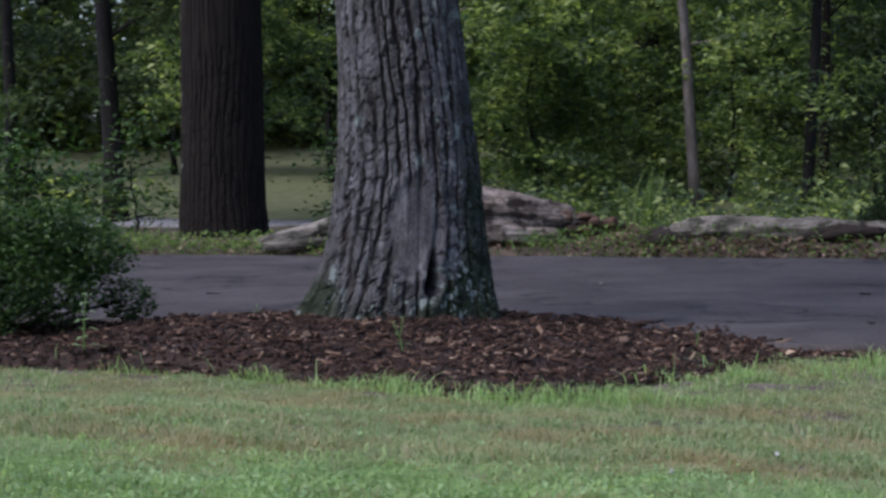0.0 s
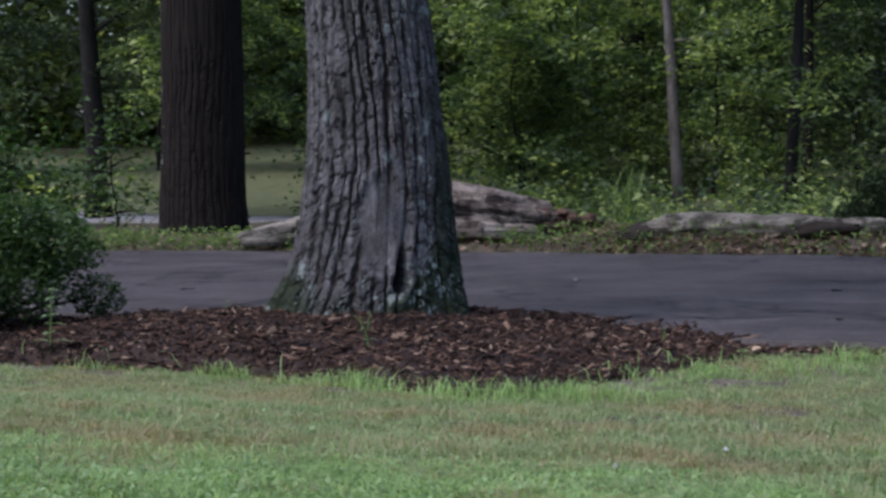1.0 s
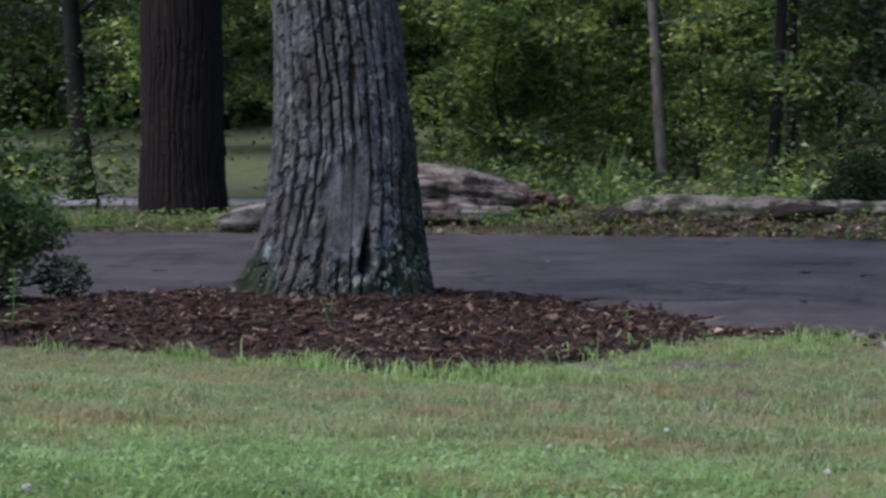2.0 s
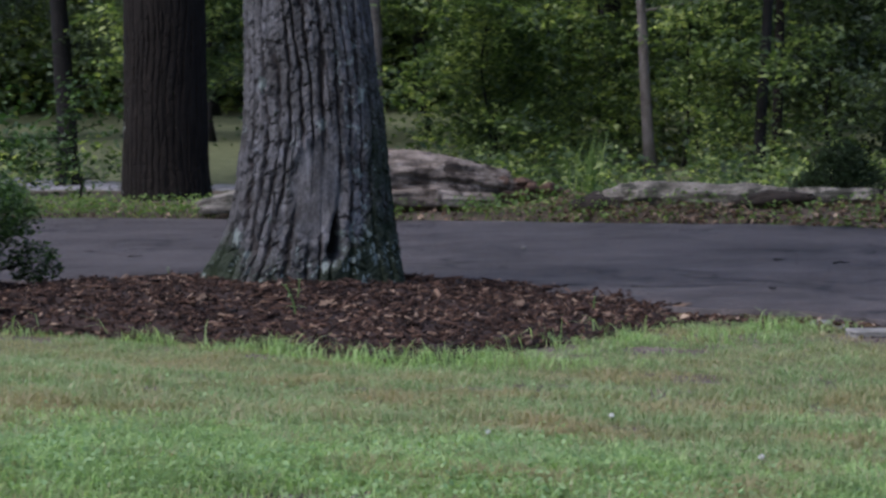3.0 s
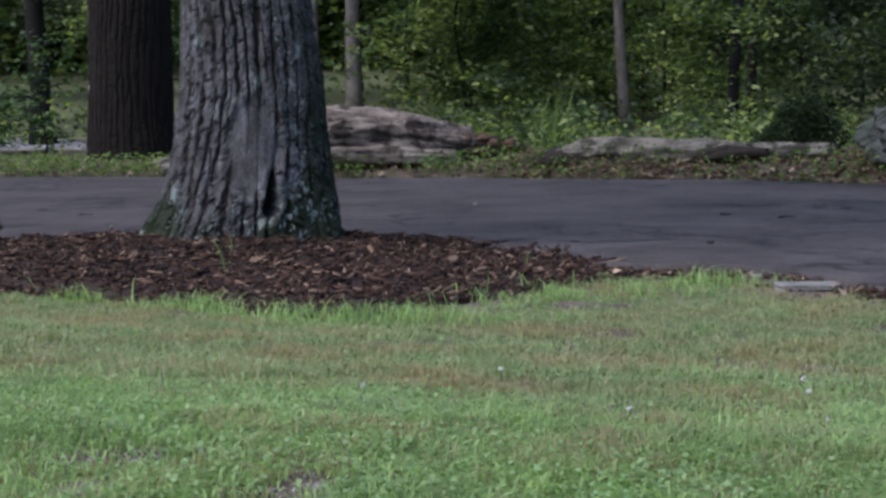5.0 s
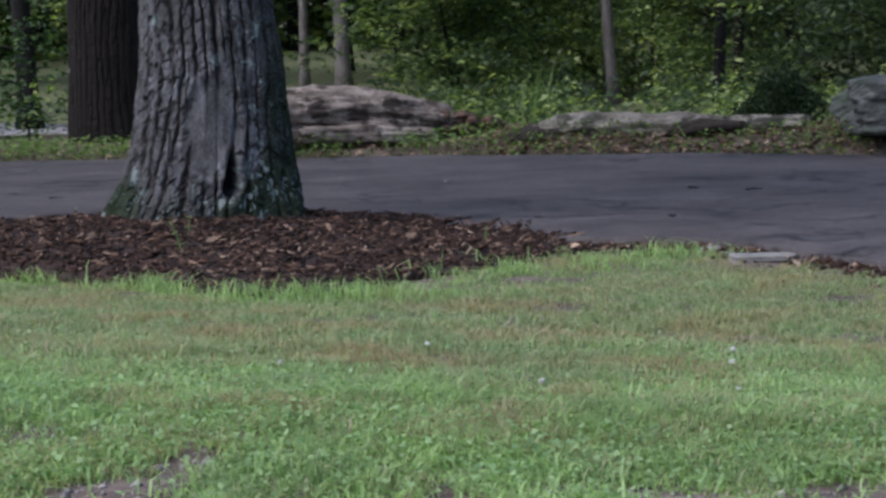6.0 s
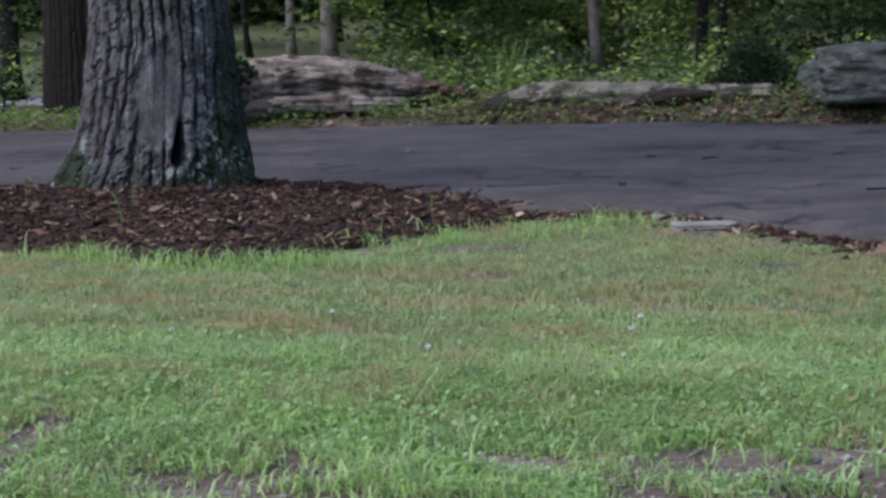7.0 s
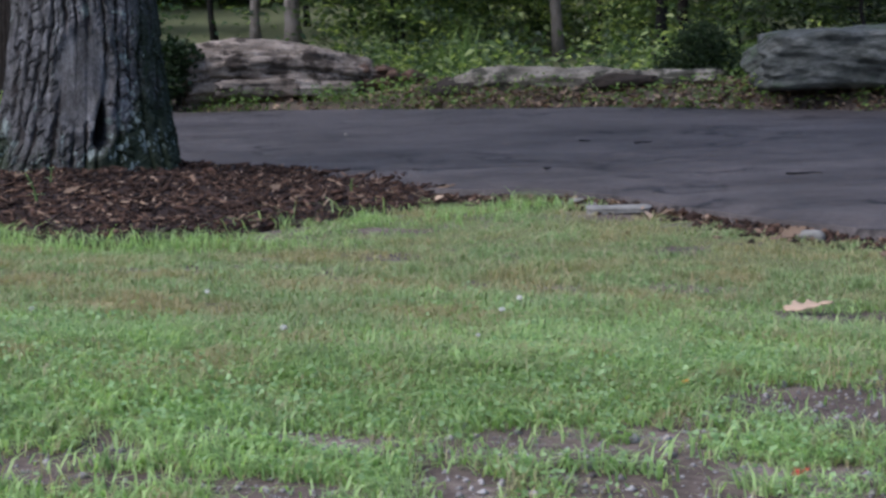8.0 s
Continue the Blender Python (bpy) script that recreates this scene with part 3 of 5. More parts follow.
def bark_trunk(prof, seed, depth, ring_cells, stretch, nth, nz):
    """A trunk as a ring-by-ring sheet: prof holds (height, radius, shift in x)."""
    P = np.array(prof)
    zz = np.concatenate([np.linspace(P[0, 0], 1.9, nz), np.linspace(2.0, P[-1, 0], 40)]) if P[-1, 0] > 2.5 else np.linspace(P[0, 0], P[-1, 0], nz)
    th = np.linspace(0, 2 * np.pi, nth, endpoint=False)
    TH, Z = np.meshgrid(th, zz)
    R, SH = np.interp(Z, P[:, 0], P[:, 1]), np.interp(Z, P[:, 0], P[:, 2])
    n = ring_cells
    cs, sn = np.cos(TH), np.sin(TH)
    wander = fbm(cs * 2.3 + 7, Z * 1.3 + sn * 2.3, 2, seed + 6) - 0.5
    jag = vnoise(cs * 16 + 40, Z * 24 + sn * 16, seed + 3) - 0.5
    fine = vnoise(cs * 40 + 90, Z * 60 + sn * 40, seed + 4) - 0.5

    def furrows(p, lo, wide):
        """Upright cracks between ridges: they open and close along their length."""
        near = np.round(p)
        opened = sstep(lo, lo + 0.2, vnoise((near % n) * 7.3 + 0.5, Z * stretch + 3, seed + 30))
        gap = wide * (0.6 + 0.8 * vnoise(p * 2.1, Z * 9, seed + 31))
        return sstep(gap, gap * 0.35, np.abs(p - near)) * opened

    p = TH / (2 * np.pi) * n + 2.2 * wander + 0.22 * jag + 0.12 * fine
    q = TH / (2 * np.pi) * n + 0.5 - 2.0 * wander + 2.2 * (fbm(cs * 3 + 27, Z * 1.8 + sn * 3, 2, seed + 9) - 0.5) + 0.22 * jag
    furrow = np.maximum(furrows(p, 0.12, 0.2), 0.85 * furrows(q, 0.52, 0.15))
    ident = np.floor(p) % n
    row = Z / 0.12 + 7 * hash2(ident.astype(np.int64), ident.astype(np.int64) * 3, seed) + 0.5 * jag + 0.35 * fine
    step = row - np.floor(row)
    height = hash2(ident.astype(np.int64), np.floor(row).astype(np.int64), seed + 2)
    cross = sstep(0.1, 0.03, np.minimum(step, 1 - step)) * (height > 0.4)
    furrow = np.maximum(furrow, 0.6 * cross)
    f = p - np.floor(p)
    dome = np.sqrt(np.clip(4 * f * (1 - f), 0, 1))
    grit = fbm(TH * R * 75 + 50, Z * 60, 3, seed + 70)
    disp = depth * ((1 - furrow) * (0.62 + 0.3 * height) + 0.22 * dome + 0.45 * (grit - 0.5) + 0.25 * jag - 1.0)
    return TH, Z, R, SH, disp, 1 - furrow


def finish_trunk(name, TH, Z, RR, SH, ax, ay, material, parent, moss, lichen_and_lit_rim, furrow=None):
    X, Y = ax + SH + RR * np.cos(TH), ay + RR * np.sin(TH)
    nv, nu = TH.shape
    V = np.stack([X, Y, Z], -1).reshape(-1, 3)
    me = mesh_of(name, V, grid_faces(nu, nv, True))
    set_attr(me, "moss", moss)
    set_attr(me, "lichen_and_lit_rim", lichen_and_lit_rim)
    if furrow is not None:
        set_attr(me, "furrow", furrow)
    return part(name, me, material, parent)


def build_oak():
    ax, ay = 0.0, -0.12
    tree = thing("oak_tree", "old oak with grey ridged bark and a hollow foot", "tree")
    prof = [(-0.25, 0.6, -0.10), (-0.05, 0.53, -0.105), (0.06, 0.475, -0.10), (0.22, 0.43, -0.08), (0.49, 0.378, -0.068), (0.77, 0.348, -0.058), (1.03, 0.322, -0.068),
            (1.58, 0.294, -0.098), (3.0, 0.29, -0.14), (6.0, 0.25, -0.2), (9.0, 0.18, -0.2), (12.0, 0.06, -0.1)]
    TH, Z, R, SH, disp, ridge = bark_trunk(prof, 5, 0.03, 34, 3.0, 800, 560)
    # root flares
    foot = sstep(0.55, -0.1, Z)
    for ang, amp, wid in ((198, 0.10, 0.33), (-22, 0.07, 0.3), (250, 0.05, 0.3), (95, 0.1, 0.4), (300, 0.03, 0.2)):
        da = np.angle(np.exp(1j * (TH - np.radians(ang))))
        R = R + amp * foot ** 1.6 * np.exp(-(da / wid) ** 2)
    R = R - 0.02 * foot
    x_front = SH + R * np.cos(TH)
    front = np.sin(TH) < 0
    # the smooth healed scar, and the rim round it
    cx, cz = 0.005 + 0.02 * (Z - 0.5), 0.50
    q = np.hypot((x_front - cx) / 0.13, (Z - cz) / 0.235)
    scar = sstep(1.1, 0.7, q + 0.25 * (fbm(x_front * 12 + 40, Z * 12, 2, 77) - 0.5)) * front
    disp = disp * (1 - 0.88 * scar) - 0.006 * scar + 0.012 * np.exp(-((q - 1.08) / 0.12) ** 2) * front
    # the hollow: a narrow upright cleft
    hx, top, low = 0.085 + 0.05 * (Z - 0.2), 0.40, 0.175
    half = 0.036 * np.clip((top - Z) / 0.17, 0, 1) ** 0.7 * sstep(low - 0.02, low + 0.03, Z) + 1e-4
    inside = sstep(1.15, 0.75, np.abs(x_front - hx) / half) * front * (Z < top + 0.02) * (Z > low - 0.03)
    lips = np.exp(-((np.abs(x_front - hx) - half - 0.02) / 0.02) ** 2) * front * sstep(0.46, 0.38, Z) * sstep(0.1, 0.15, Z)
    sill = np.exp(-((x_front - hx) / 0.045) ** 2 - ((Z - 0.13) / 0.035) ** 2) * front
    disp = disp * (1 - inside) * (1 - 0.6 * sill) + 0.012 * lips + 0.012 * sill - 0.26 * inside
    groove = np.exp(-((x_front - hx - 0.02) / 0.02) ** 2) * front * sstep(0.62, 0.45, Z) * sstep(0.3, 0.4, Z)
    disp = disp - 0.018 * groove
    side = np.maximum(sstep(0.1, 0.6, np.cos(TH) - 0.15 * Z), sstep(0.5, 0.95, -np.cos(TH)))
    grain = fbm(TH * 5 + 3, Z * 5, 4, 91)
    moss = (sstep(0.46, 0.0, Z) * (0.42 + 0.65 * side) + 0.55 * sstep(0.6, 0.92, np.cos(TH)) * sstep(2.2, 0.2, Z)) * (0.7 + 1.7 * grain) * (1 - inside)
    patch = fbm(TH * 2.2 + 3, Z * 2.5, 2, 94)
    lichen_and_lit_rim = 0.40 * sstep(0.48, 0.72, fbm(TH * 14 + 3, Z * 14, 4, 95)) * (0.4 + patch) + 0.5 * sstep(0.52, 0.68, fbm(TH * 30, Z * 34, 3, 97)) * (sstep(0.5, 0.12, Z) + sstep(0.35, 0.6, np.cos(TH)) * sstep(0.95, 0.7, np.cos(TH)))
    for lx, lz, lw, lh in ((0.026, 0.807, 0.035, 0.045), (0.03, 1.41, 0.025, 0.04), (-0.345, 0.19, 0.02, 0.05), (-0.034, 0.155, 0.018, 0.015), (0.2, 0.95, 0.02, 0.06), (0.19, 1.5, 0.025, 0.06),
                           (-0.27, 1.0, 0.02, 0.05), (-0.4, 0.28, 0.03, 0.05), (0.14, 1.43, 0.012, 0.04)):
        lichen_and_lit_rim = np.maximum(lichen_and_lit_rim, 0.8 * np.exp(-(((x_front - lx) / lw) ** 2 + ((Z - lz) / lh) ** 2)) * front)
    lichen_and_lit_rim = lichen_and_lit_rim * (1 - inside) * (1 - 0.8 * scar)
    trunk = finish_trunk("trunk", TH, Z, R + disp, SH, ax, ay, OAK_BARK, tree, moss, lichen_and_lit_rim, (1 - ridge) * (1 - scar))
    rng = np.random.default_rng(3)
    ends = []
    for i in range(9):
        a = i * 2.4
        z = 4.6 + i * 0.75
        p = limb_path((ax - 0.17, ay, z), (math.cos(a), math.sin(a), 0.55), 4.2 - 0.2 * i, 7, rng)
        part("limb", mesh_of("limb", *tube(p, np.linspace(0.11, 0.025, len(p)), 8)), OAK_BARK, tree)
        ends += list(p[3:]) + [q + rng.normal(0, 0.6, 3) for q in p[3:] for _ in range(3)]
    part("crown", mesh_of("crown", *sprays(ends, rng, 45, 0.7, 0.13, 0.5, 0.25)), WOOD_LEAF, tree)


build_oak()


def build_big_dark_tree():
    tree = thing("tree", "thick dark tree with red-brown bark beside the driveway", "tree")
    prof = [(-0.2, 0.5, 0.0), (0.05, 0.462, 0.0), (0.4, 0.435, -0.005), (1.0, 0.42, 0.01), (2.4, 0.405, 0.025), (5.0, 0.36, 0.05), (9.0, 0.25, 0.1), (12.0, 0.07, 0.1)]
    TH, Z, R, SH, disp, ridge = bark_trunk(prof, 15, 0.02, 40, 2.5, 400, 220)
    moss = 0.6 * sstep(0.35, 0.0, Z) * fbm(TH * 5, Z * 5, 3, 19) + 0 * Z
    # last term pales the left flank: light from the left, painted in
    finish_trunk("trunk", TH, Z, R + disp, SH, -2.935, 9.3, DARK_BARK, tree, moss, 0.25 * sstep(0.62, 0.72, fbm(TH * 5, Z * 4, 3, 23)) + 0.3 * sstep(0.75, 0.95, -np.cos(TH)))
    rng = np.random.default_rng(5)
    ends = []
    for i in range(8):
        a = i * 2.1 + 0.5
        p = limb_path((-2.87, 9.3, 4.5 + i * 0.8), (math.cos(a), math.sin(a), 0.5), 3.6, 6, rng)
        part("limb", mesh_of("limb", *tube(p, np.linspace(0.12, 0.025, len(p)), 8)), DARK_BARK, tree)
        ends += list(p[3:]) + [q + rng.normal(0, 0.6, 3) for q in p[3:] for _ in range(3)]
    part("crown", mesh_of("crown", *sprays(ends, rng, 40, 0.7, 0.15, 0.5, 0.25)), WOOD_LEAF, tree)


build_big_dark_tree()


def wood_tree(label, x, y, r, height, lean, bark, rng, low=1.0, limbs=10, reach=1.8, per=34, size=0.12, spray=0.5, twist=0.12, name="tree", thick=0.12, leaf=None):
    """A slim tree of the wood edge: trunk, limbs that carry leaf sprays, crown."""
    tree = thing(name, label, "tree", group="trees of the wood edge")
    z0 = float(ground_z(x, y)) - 0.12
    n = 16
    h = np.linspace(0, 1, n)
    wob = rng.normal(0, twist, (n, 2)).cumsum(0) * 0.25
    P = np.stack([x + lean[0] * h * height + wob[:, 0], y + lean[1] * h * height + wob[:, 1], z0 + h * height], 1)
    P[0, :2] = x, y
    rad = r * (1.0 - 0.8 * h) * (1 + 0.45 * np.exp(-h * height / 0.18))
    me = mesh_of("trunk", *tube(P, rad, 14, 0.10, int(rng.integers(1000))))
    zz = np.array([v.co.z for v in me.vertices])
    set_attr(me, "moss", 0.5 * sstep(z0 + 0.5, z0, zz))
    set_attr(me, "lichen_and_lit_rim", 0.3 * rng.uniform(0, 1, len(zz)))
    part("trunk", me, bark, tree)
    ends = []
    for i in range(limbs):
        k = low + (height - low) * (i + rng.uniform(0, 0.8)) / limbs
        s = np.array([np.interp(k, h * height, P[:, j]) for j in range(3)])
        a = rng.uniform(0, 2 * np.pi)
        L = reach * rng.uniform(0.6, 1.2) * (1 - 0.4 * k / height)
        p = limb_path(s, (math.cos(a), math.sin(a), rng.uniform(-0.1, 0.4)), L, 5, rng, 0.05)
        part("limb", mesh_of("limb", *tube(p, np.linspace(max(0.012, r * 0.25), 0.005, len(p)), 5)), bark, tree)
        ends += list(p[2:]) + [q + rng.normal(0, 0.35, 3) * [1, 1, 0.5] for q in p[2:] for _ in range(2)]
    part("crown", mesh_of("crown", *sprays(ends, rng, per, spray, size, 0.45, thick)), leaf or WOOD_LEAF, tree)
    return tree


TR = np.random.default_rng(29)
wood_tree("slim pale-barked tree leaning beside a fallen log", 2.38, 19.6, 0.098, 9, (-0.055, 0), PALE_BARK, TR, low=2.6, twist=0.05)
wood_tree("slim pale grey tree behind the fallen log", -2.38, 24.0, 0.15, 9, (-0.02, 0), PALE_BARK, TR, low=3.0, twist=0.05)
wood_tree("thin grey sapling at the field's edge", -3.38, 26.0, 0.1, 8, (0.0, 0), PALE_BARK, TR, low=3.0, twist=0.05)
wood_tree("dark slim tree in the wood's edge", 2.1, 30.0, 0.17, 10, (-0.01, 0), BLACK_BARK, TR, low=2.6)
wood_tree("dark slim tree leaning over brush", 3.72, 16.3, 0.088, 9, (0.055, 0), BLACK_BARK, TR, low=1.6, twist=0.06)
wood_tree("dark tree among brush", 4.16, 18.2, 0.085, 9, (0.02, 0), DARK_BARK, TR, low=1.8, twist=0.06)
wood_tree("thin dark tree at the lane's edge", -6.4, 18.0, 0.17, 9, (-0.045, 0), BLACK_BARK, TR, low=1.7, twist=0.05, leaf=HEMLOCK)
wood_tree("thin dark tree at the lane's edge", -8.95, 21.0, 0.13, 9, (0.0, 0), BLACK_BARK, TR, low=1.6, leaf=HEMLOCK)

for x, y in ((-4.1, 15.0), (-4.2, 16.6)):
    wood_tree("slender tree with green boughs hanging over the lane", x, y, 0.045, 5.5, (0.0, 0), BLACK_BARK, TR, low=1.3, limbs=16, reach=1.7, per=30, size=0.12, spray=0.42, thick=0.07)

# ---- the wood behind: saplings, brush, far trees ----
for x, y, h, lw in ((0.0, 17.8, 3.4, 0.6), (0.1, 19.2, 3.8, 0.5), (0.2, 20.5, 3.6, 0.5), (1.2, 23.5, 4.2, 0.4), (2.9, 20.8, 3.4, 0.4), (5.2, 19.6, 3.6, 0.4), (6.6, 18.5, 3.8, 0.4), (0.4, 25.0, 5.0, 0.7), (3.4, 24.0, 5.0, 0.5), (5.0, 23.5, 5.0, 0.5),
                    (7.4, 21.5, 4.8, 0.5), (0.6, 22.0, 4.6, 0.8), (0.9, 29.0, 6.0, 1.2), (1.8, 27.5, 6.5, 0.8), (4.6, 28.0, 6.5, 0.8), (7.0, 26.0, 6.0, 0.8), (9.2, 23.0, 5.5, 0.6), (6.2, 14.5, 2.6, 0.4),
                    (3.0, 28.5, 6.5, 2.0), (0.4, 30.5, 7.0, 2.0), (6.0, 31.0, 7.0, 1.5), (8.8, 29.0, 7.0, 1.5)):
    wood_tree("green leafy sapling in the dense wood edge", x, y, 0.035, h, (TR.normal(0, 0.03), 0), BLACK_BARK, TR, low=lw, limbs=12, reach=1.6, per=30, size=0.13, spray=0.6, thick=0.06, name="sapling", leaf=HEMLOCK if x > 4.4 else None)
# darker bush leaf here and below: the backlit silhouette is put into the colour
for x, y, h, lw in ((-6.9, 13.2, 1.6, 0.35), (-7.9, 14.6, 1.7, 0.4), (-5.35, 11.2, 1.0, 0.3), (-9.4, 17.0, 4.0, 0.5), (-9.9, 24.0, 6.0, 1.2)):
    wood_tree("leafy sapling beside the pale lane", x, y, 0.03, h, (TR.normal(0, 0.03), 0), BLACK_BARK, TR, low=lw, limbs=10, reach=0.9, per=9, size=0.12, spray=0.34, name="sapling", leaf=BUSH_LEAF)
wood_tree("small leafy sapling growing beside the thick tree", -3.95, 9.6, 0.014, 1.35, (0.04, 0), BLACK_BARK, TR, low=0.25, limbs=8, reach=0.45, per=5, size=0.085, spray=0.16, name="sapling", leaf=BUSH_LEAF)
wood_tree("small leafy sapling growing beside the thick tree", -1.75, 9.4, 0.012, 1.1, (-0.03, 0), BLACK_BARK, TR, low=0.2, limbs=7, reach=0.4, per=5, size=0.08, spray=0.15, name="sapling", leaf=BUSH_LEAF)
for x, y, h, lw in ((-14.0, 33.0, 11, 2.4), (-10.0, 47.0, 12, 2.6), (-7.0, 49.0, 12, 2.6), (-3.6, 48.0, 12, 2.6), (0.5, 46.0, 12, 2.8), (2.0, 36.0, 12, 2.0), (5.0, 33.0, 11, 1.6), (8.0, 36.0, 12, 1.6), (11.0, 31.0, 11, 1.4), (-14.5, 28.0, 10, 1.6)):
    wood_tree("tall dark-trunked tree of the far wood", x, y, 0.2, h, (TR.normal(0, 0.015), 0), BLACK_BARK, TR, low=lw, limbs=20, reach=3.0, per=44, size=0.2, spray=0.85, thick=0.1, leaf=HEMLOCK if x < -5 else None)


for x, y, h, lw in ((-4.6, 28.5, 8, 2.7), (-2.0, 31.0, 9, 2.9), (-6.8, 31.0, 9, 2.7), (-0.7, 27.5, 7, 2.3), (-3.4, 34.0, 9, 2.9), (-9.0, 33.0, 9, 2.4)):
    wood_tree("tree with low hanging green boughs over the field", x, y, 0.07, h, (TR.normal(0, 0.02), 0), BLACK_BARK, TR, low=lw, limbs=14, reach=2.2, per=42, size=0.15, spray=0.7, thick=0.08, leaf=HEMLOCK if x < -5 else None)


def far_woods():
    rng = np.random.default_rng(41)
    n = 105000
    a = rng.uniform(-46, 52, n)
    y = rng.uniform(50, 74, n)
    top = 15 + 5 * fbm(a * 0.12, y * 0.1, 3, 5)
    low = 1.2 + 0.039 * 40
    z = low + (top - low) * rng.uniform(0, 1, n) ** 0.9
    keep = fbm(a * 0.45 + 70, z * 0.55 + y * 0.2, 3, 9) > 0.3
    c = np.stack([a, y, z], 1)[keep]
    ob = part("far_woods", mesh_of("far_woods", *leaf_verts(c, 0.55, rng, 0.7, 0.65)), WOOD_LEAF)
    tagged(ob, "dense dark green far wood beyond the field", "woods", kind="stuff")
    stems = []
    for i in range(60):
        x, yy = rng.uniform(-45, 50), rng.uniform(50, 72)
        g = float(ground_z(x, yy))
        stems.append(tube([(x, yy, g - 0.3), (x + rng.normal(0, 0.3), yy, g + 7), (x + rng.normal(0, 0.6), yy, g + 14)], [0.28, 0.2, 0.08], 6))
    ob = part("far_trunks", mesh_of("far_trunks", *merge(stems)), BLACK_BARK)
    tagged(ob, "dark trunks of the far wood", "woods", kind="stuff")
    k = 70000
    a, yy = rng.uniform(-44, 46, k), rng.uniform(38, 52, k)
    keep = (a < -6.5 - 0.05 * yy) | (a > 3.0)
    a, yy = a[keep], yy[keep]
    z = ground_z(a, yy) + 1.5 + 12 * rng.uniform(0, 1, len(a))
    ob = part("far_foliage", mesh_of("far_foliage", *leaf_verts(np.stack([a, yy, z], 1), 0.34, rng, 0.7, 0.65)), HEMLOCK)
    tagged(ob, "leafy dark edge of the far wood beside the field", "woods", kind="stuff")
    # low brush under it
    m = 56000
    x, yy = rng.uniform(-45, 50, m), rng.uniform(47, 70, m)
    z = ground_z(x, yy) + 4.6 * rng.uniform(0, 1, m) * (0.35 + fbm(x * 0.4, yy * 0.4, 2, 3))
    ob = part("far_brush", mesh_of("far_brush", *leaf_verts(np.stack([x, yy, z], 1), 0.5, rng, 0.6, 0.6)), WOOD_LEAF)
    tagged(ob, "low green brush under the far wood", "woods", kind="stuff")


far_woods()


def brush():
    """Low leafy growth among the saplings, uncountable."""
    rng = np.random.default_rng(43)
    ends = []
    for i in range(430):
        x, y = rng.uniform(-0.4, 8.5), rng.uniform(8.2, 22)
        if (x < 0.9 and y < 10.5) or (1.7 < x < 2.7 and 13 < y < 20):
            continue
        h = rng.uniform(0.05, 0.3 + 1.0 * float(sstep(13, 19, y))) * (0.5 + float(fbm(x * 0.7, y * 0.7, 2, 5)))
        ends.append(np.array([x, y, float(ground_z(x, y)) + h]))
    for i in range(150):
        x, y = rng.uniform(-0.9, 4.5), rng.uniform(16.5, 25)
        if 1.7 < x < 2.8 and y < 20.2:
            continue
        ends.append(np.array([x, y, float(ground_z(x, y)) + rng.uniform(0.1, 0.8)]))
    for i in range(60):
        x, y = rng.uniform(-9.5, -4.6), rng.uniform(8.3, 14.5)
        ends.append(np.array([x, y, float(ground_z(x, y)) + rng.uniform(0.1, 0.55)]))
    ob = part("brush", mesh_of("brush", *sprays(ends, rng, 30, 0.34, 0.1, 0.5, 0.16)), WOOD_LEAF)
    tagged(ob, "low green brush between the saplings", "undergrowth", kind="stuff")


brush()


def clump_bush(name, label, centre, blobs, per, size, material, stems, seed, width=0.42, category="bush"):
    """A dense shrub: stems and shells of small leaves round several swellings."""
    rng = np.random.default_rng(seed)
    ob = thing(name, label, category)
    pts = []
    for bx, by, bz, r in blobs:
        n = int(per * (r / 0.25) ** 2)
        q = rng.normal(0, 1, (n, 3))
        q = q / np.linalg.norm(q, axis=1)[:, None]
        rad = r * (1 - 0.55 * rng.uniform(0, 1, n) ** 2.2) * (0.8 + 0.5 * fbm(q[:, 0] * 4 + 9 + bx, q[:, 2] * 4 + q[:, 1] * 3 + 9, 3, seed))
        pts.append(np.array([bx, by, bz]) + q * rad[:, None] * [1, 1, 0.8])
    pts = np.concatenate(pts) + np.array(centre)
    g = ground_z(pts[:, 0], pts[:, 1])
    pts = pts[pts[:, 2] > g + 0.03]
    part("foliage", mesh_of("foliage", *leaf_verts(pts, size, rng, 0.75, width)), material, ob)
    for i in range(stems):
        bx, by, bz, r = blobs[i % len(blobs)]
        s = np.array(centre) + [rng.normal(0, 0.06), rng.normal(0, 0.06), -0.04]
        e = np.array(centre) + [bx, by, bz]
        mid = (s + e) / 2 + rng.normal(0, 0.04, 3)
        part("stem", mesh_of("stem", *tube([s, mid, e], [0.016, 0.011, 0.005], 6)), BLACK_BARK, ob)
    return ob


clump_bush("azalea_bush", "dense dark green azalea bush with small glossy leaves", (-2.06, -0.3, 0.05),
           [(-0.25, 0.1, 0.32, 0.34), (0.2, -0.1, 0.36, 0.25), (0.5, -0.05, 0.34, 0.19), (0.35, -0.2, 0.17, 0.2), (0.62, 0.1, 0.1, 0.13), (0.1, -0.35, 0.2, 0.25), (-0.5, -0.25, 0.28, 0.32), (0.28, 0.25, 0.36, 0.25),
            (-0.1, 0.35, 0.34, 0.3), (0.02, -0.15, 0.44, 0.18), (-0.75, 0.2, 0.3, 0.3), (0.3, -0.05, 0.48, 0.15), (-0.25, 0.0, 0.54, 0.2), (-0.6, 0.0, 0.5, 0.22)], 2400, 0.034, BUSH_LEAF, 11, 51)
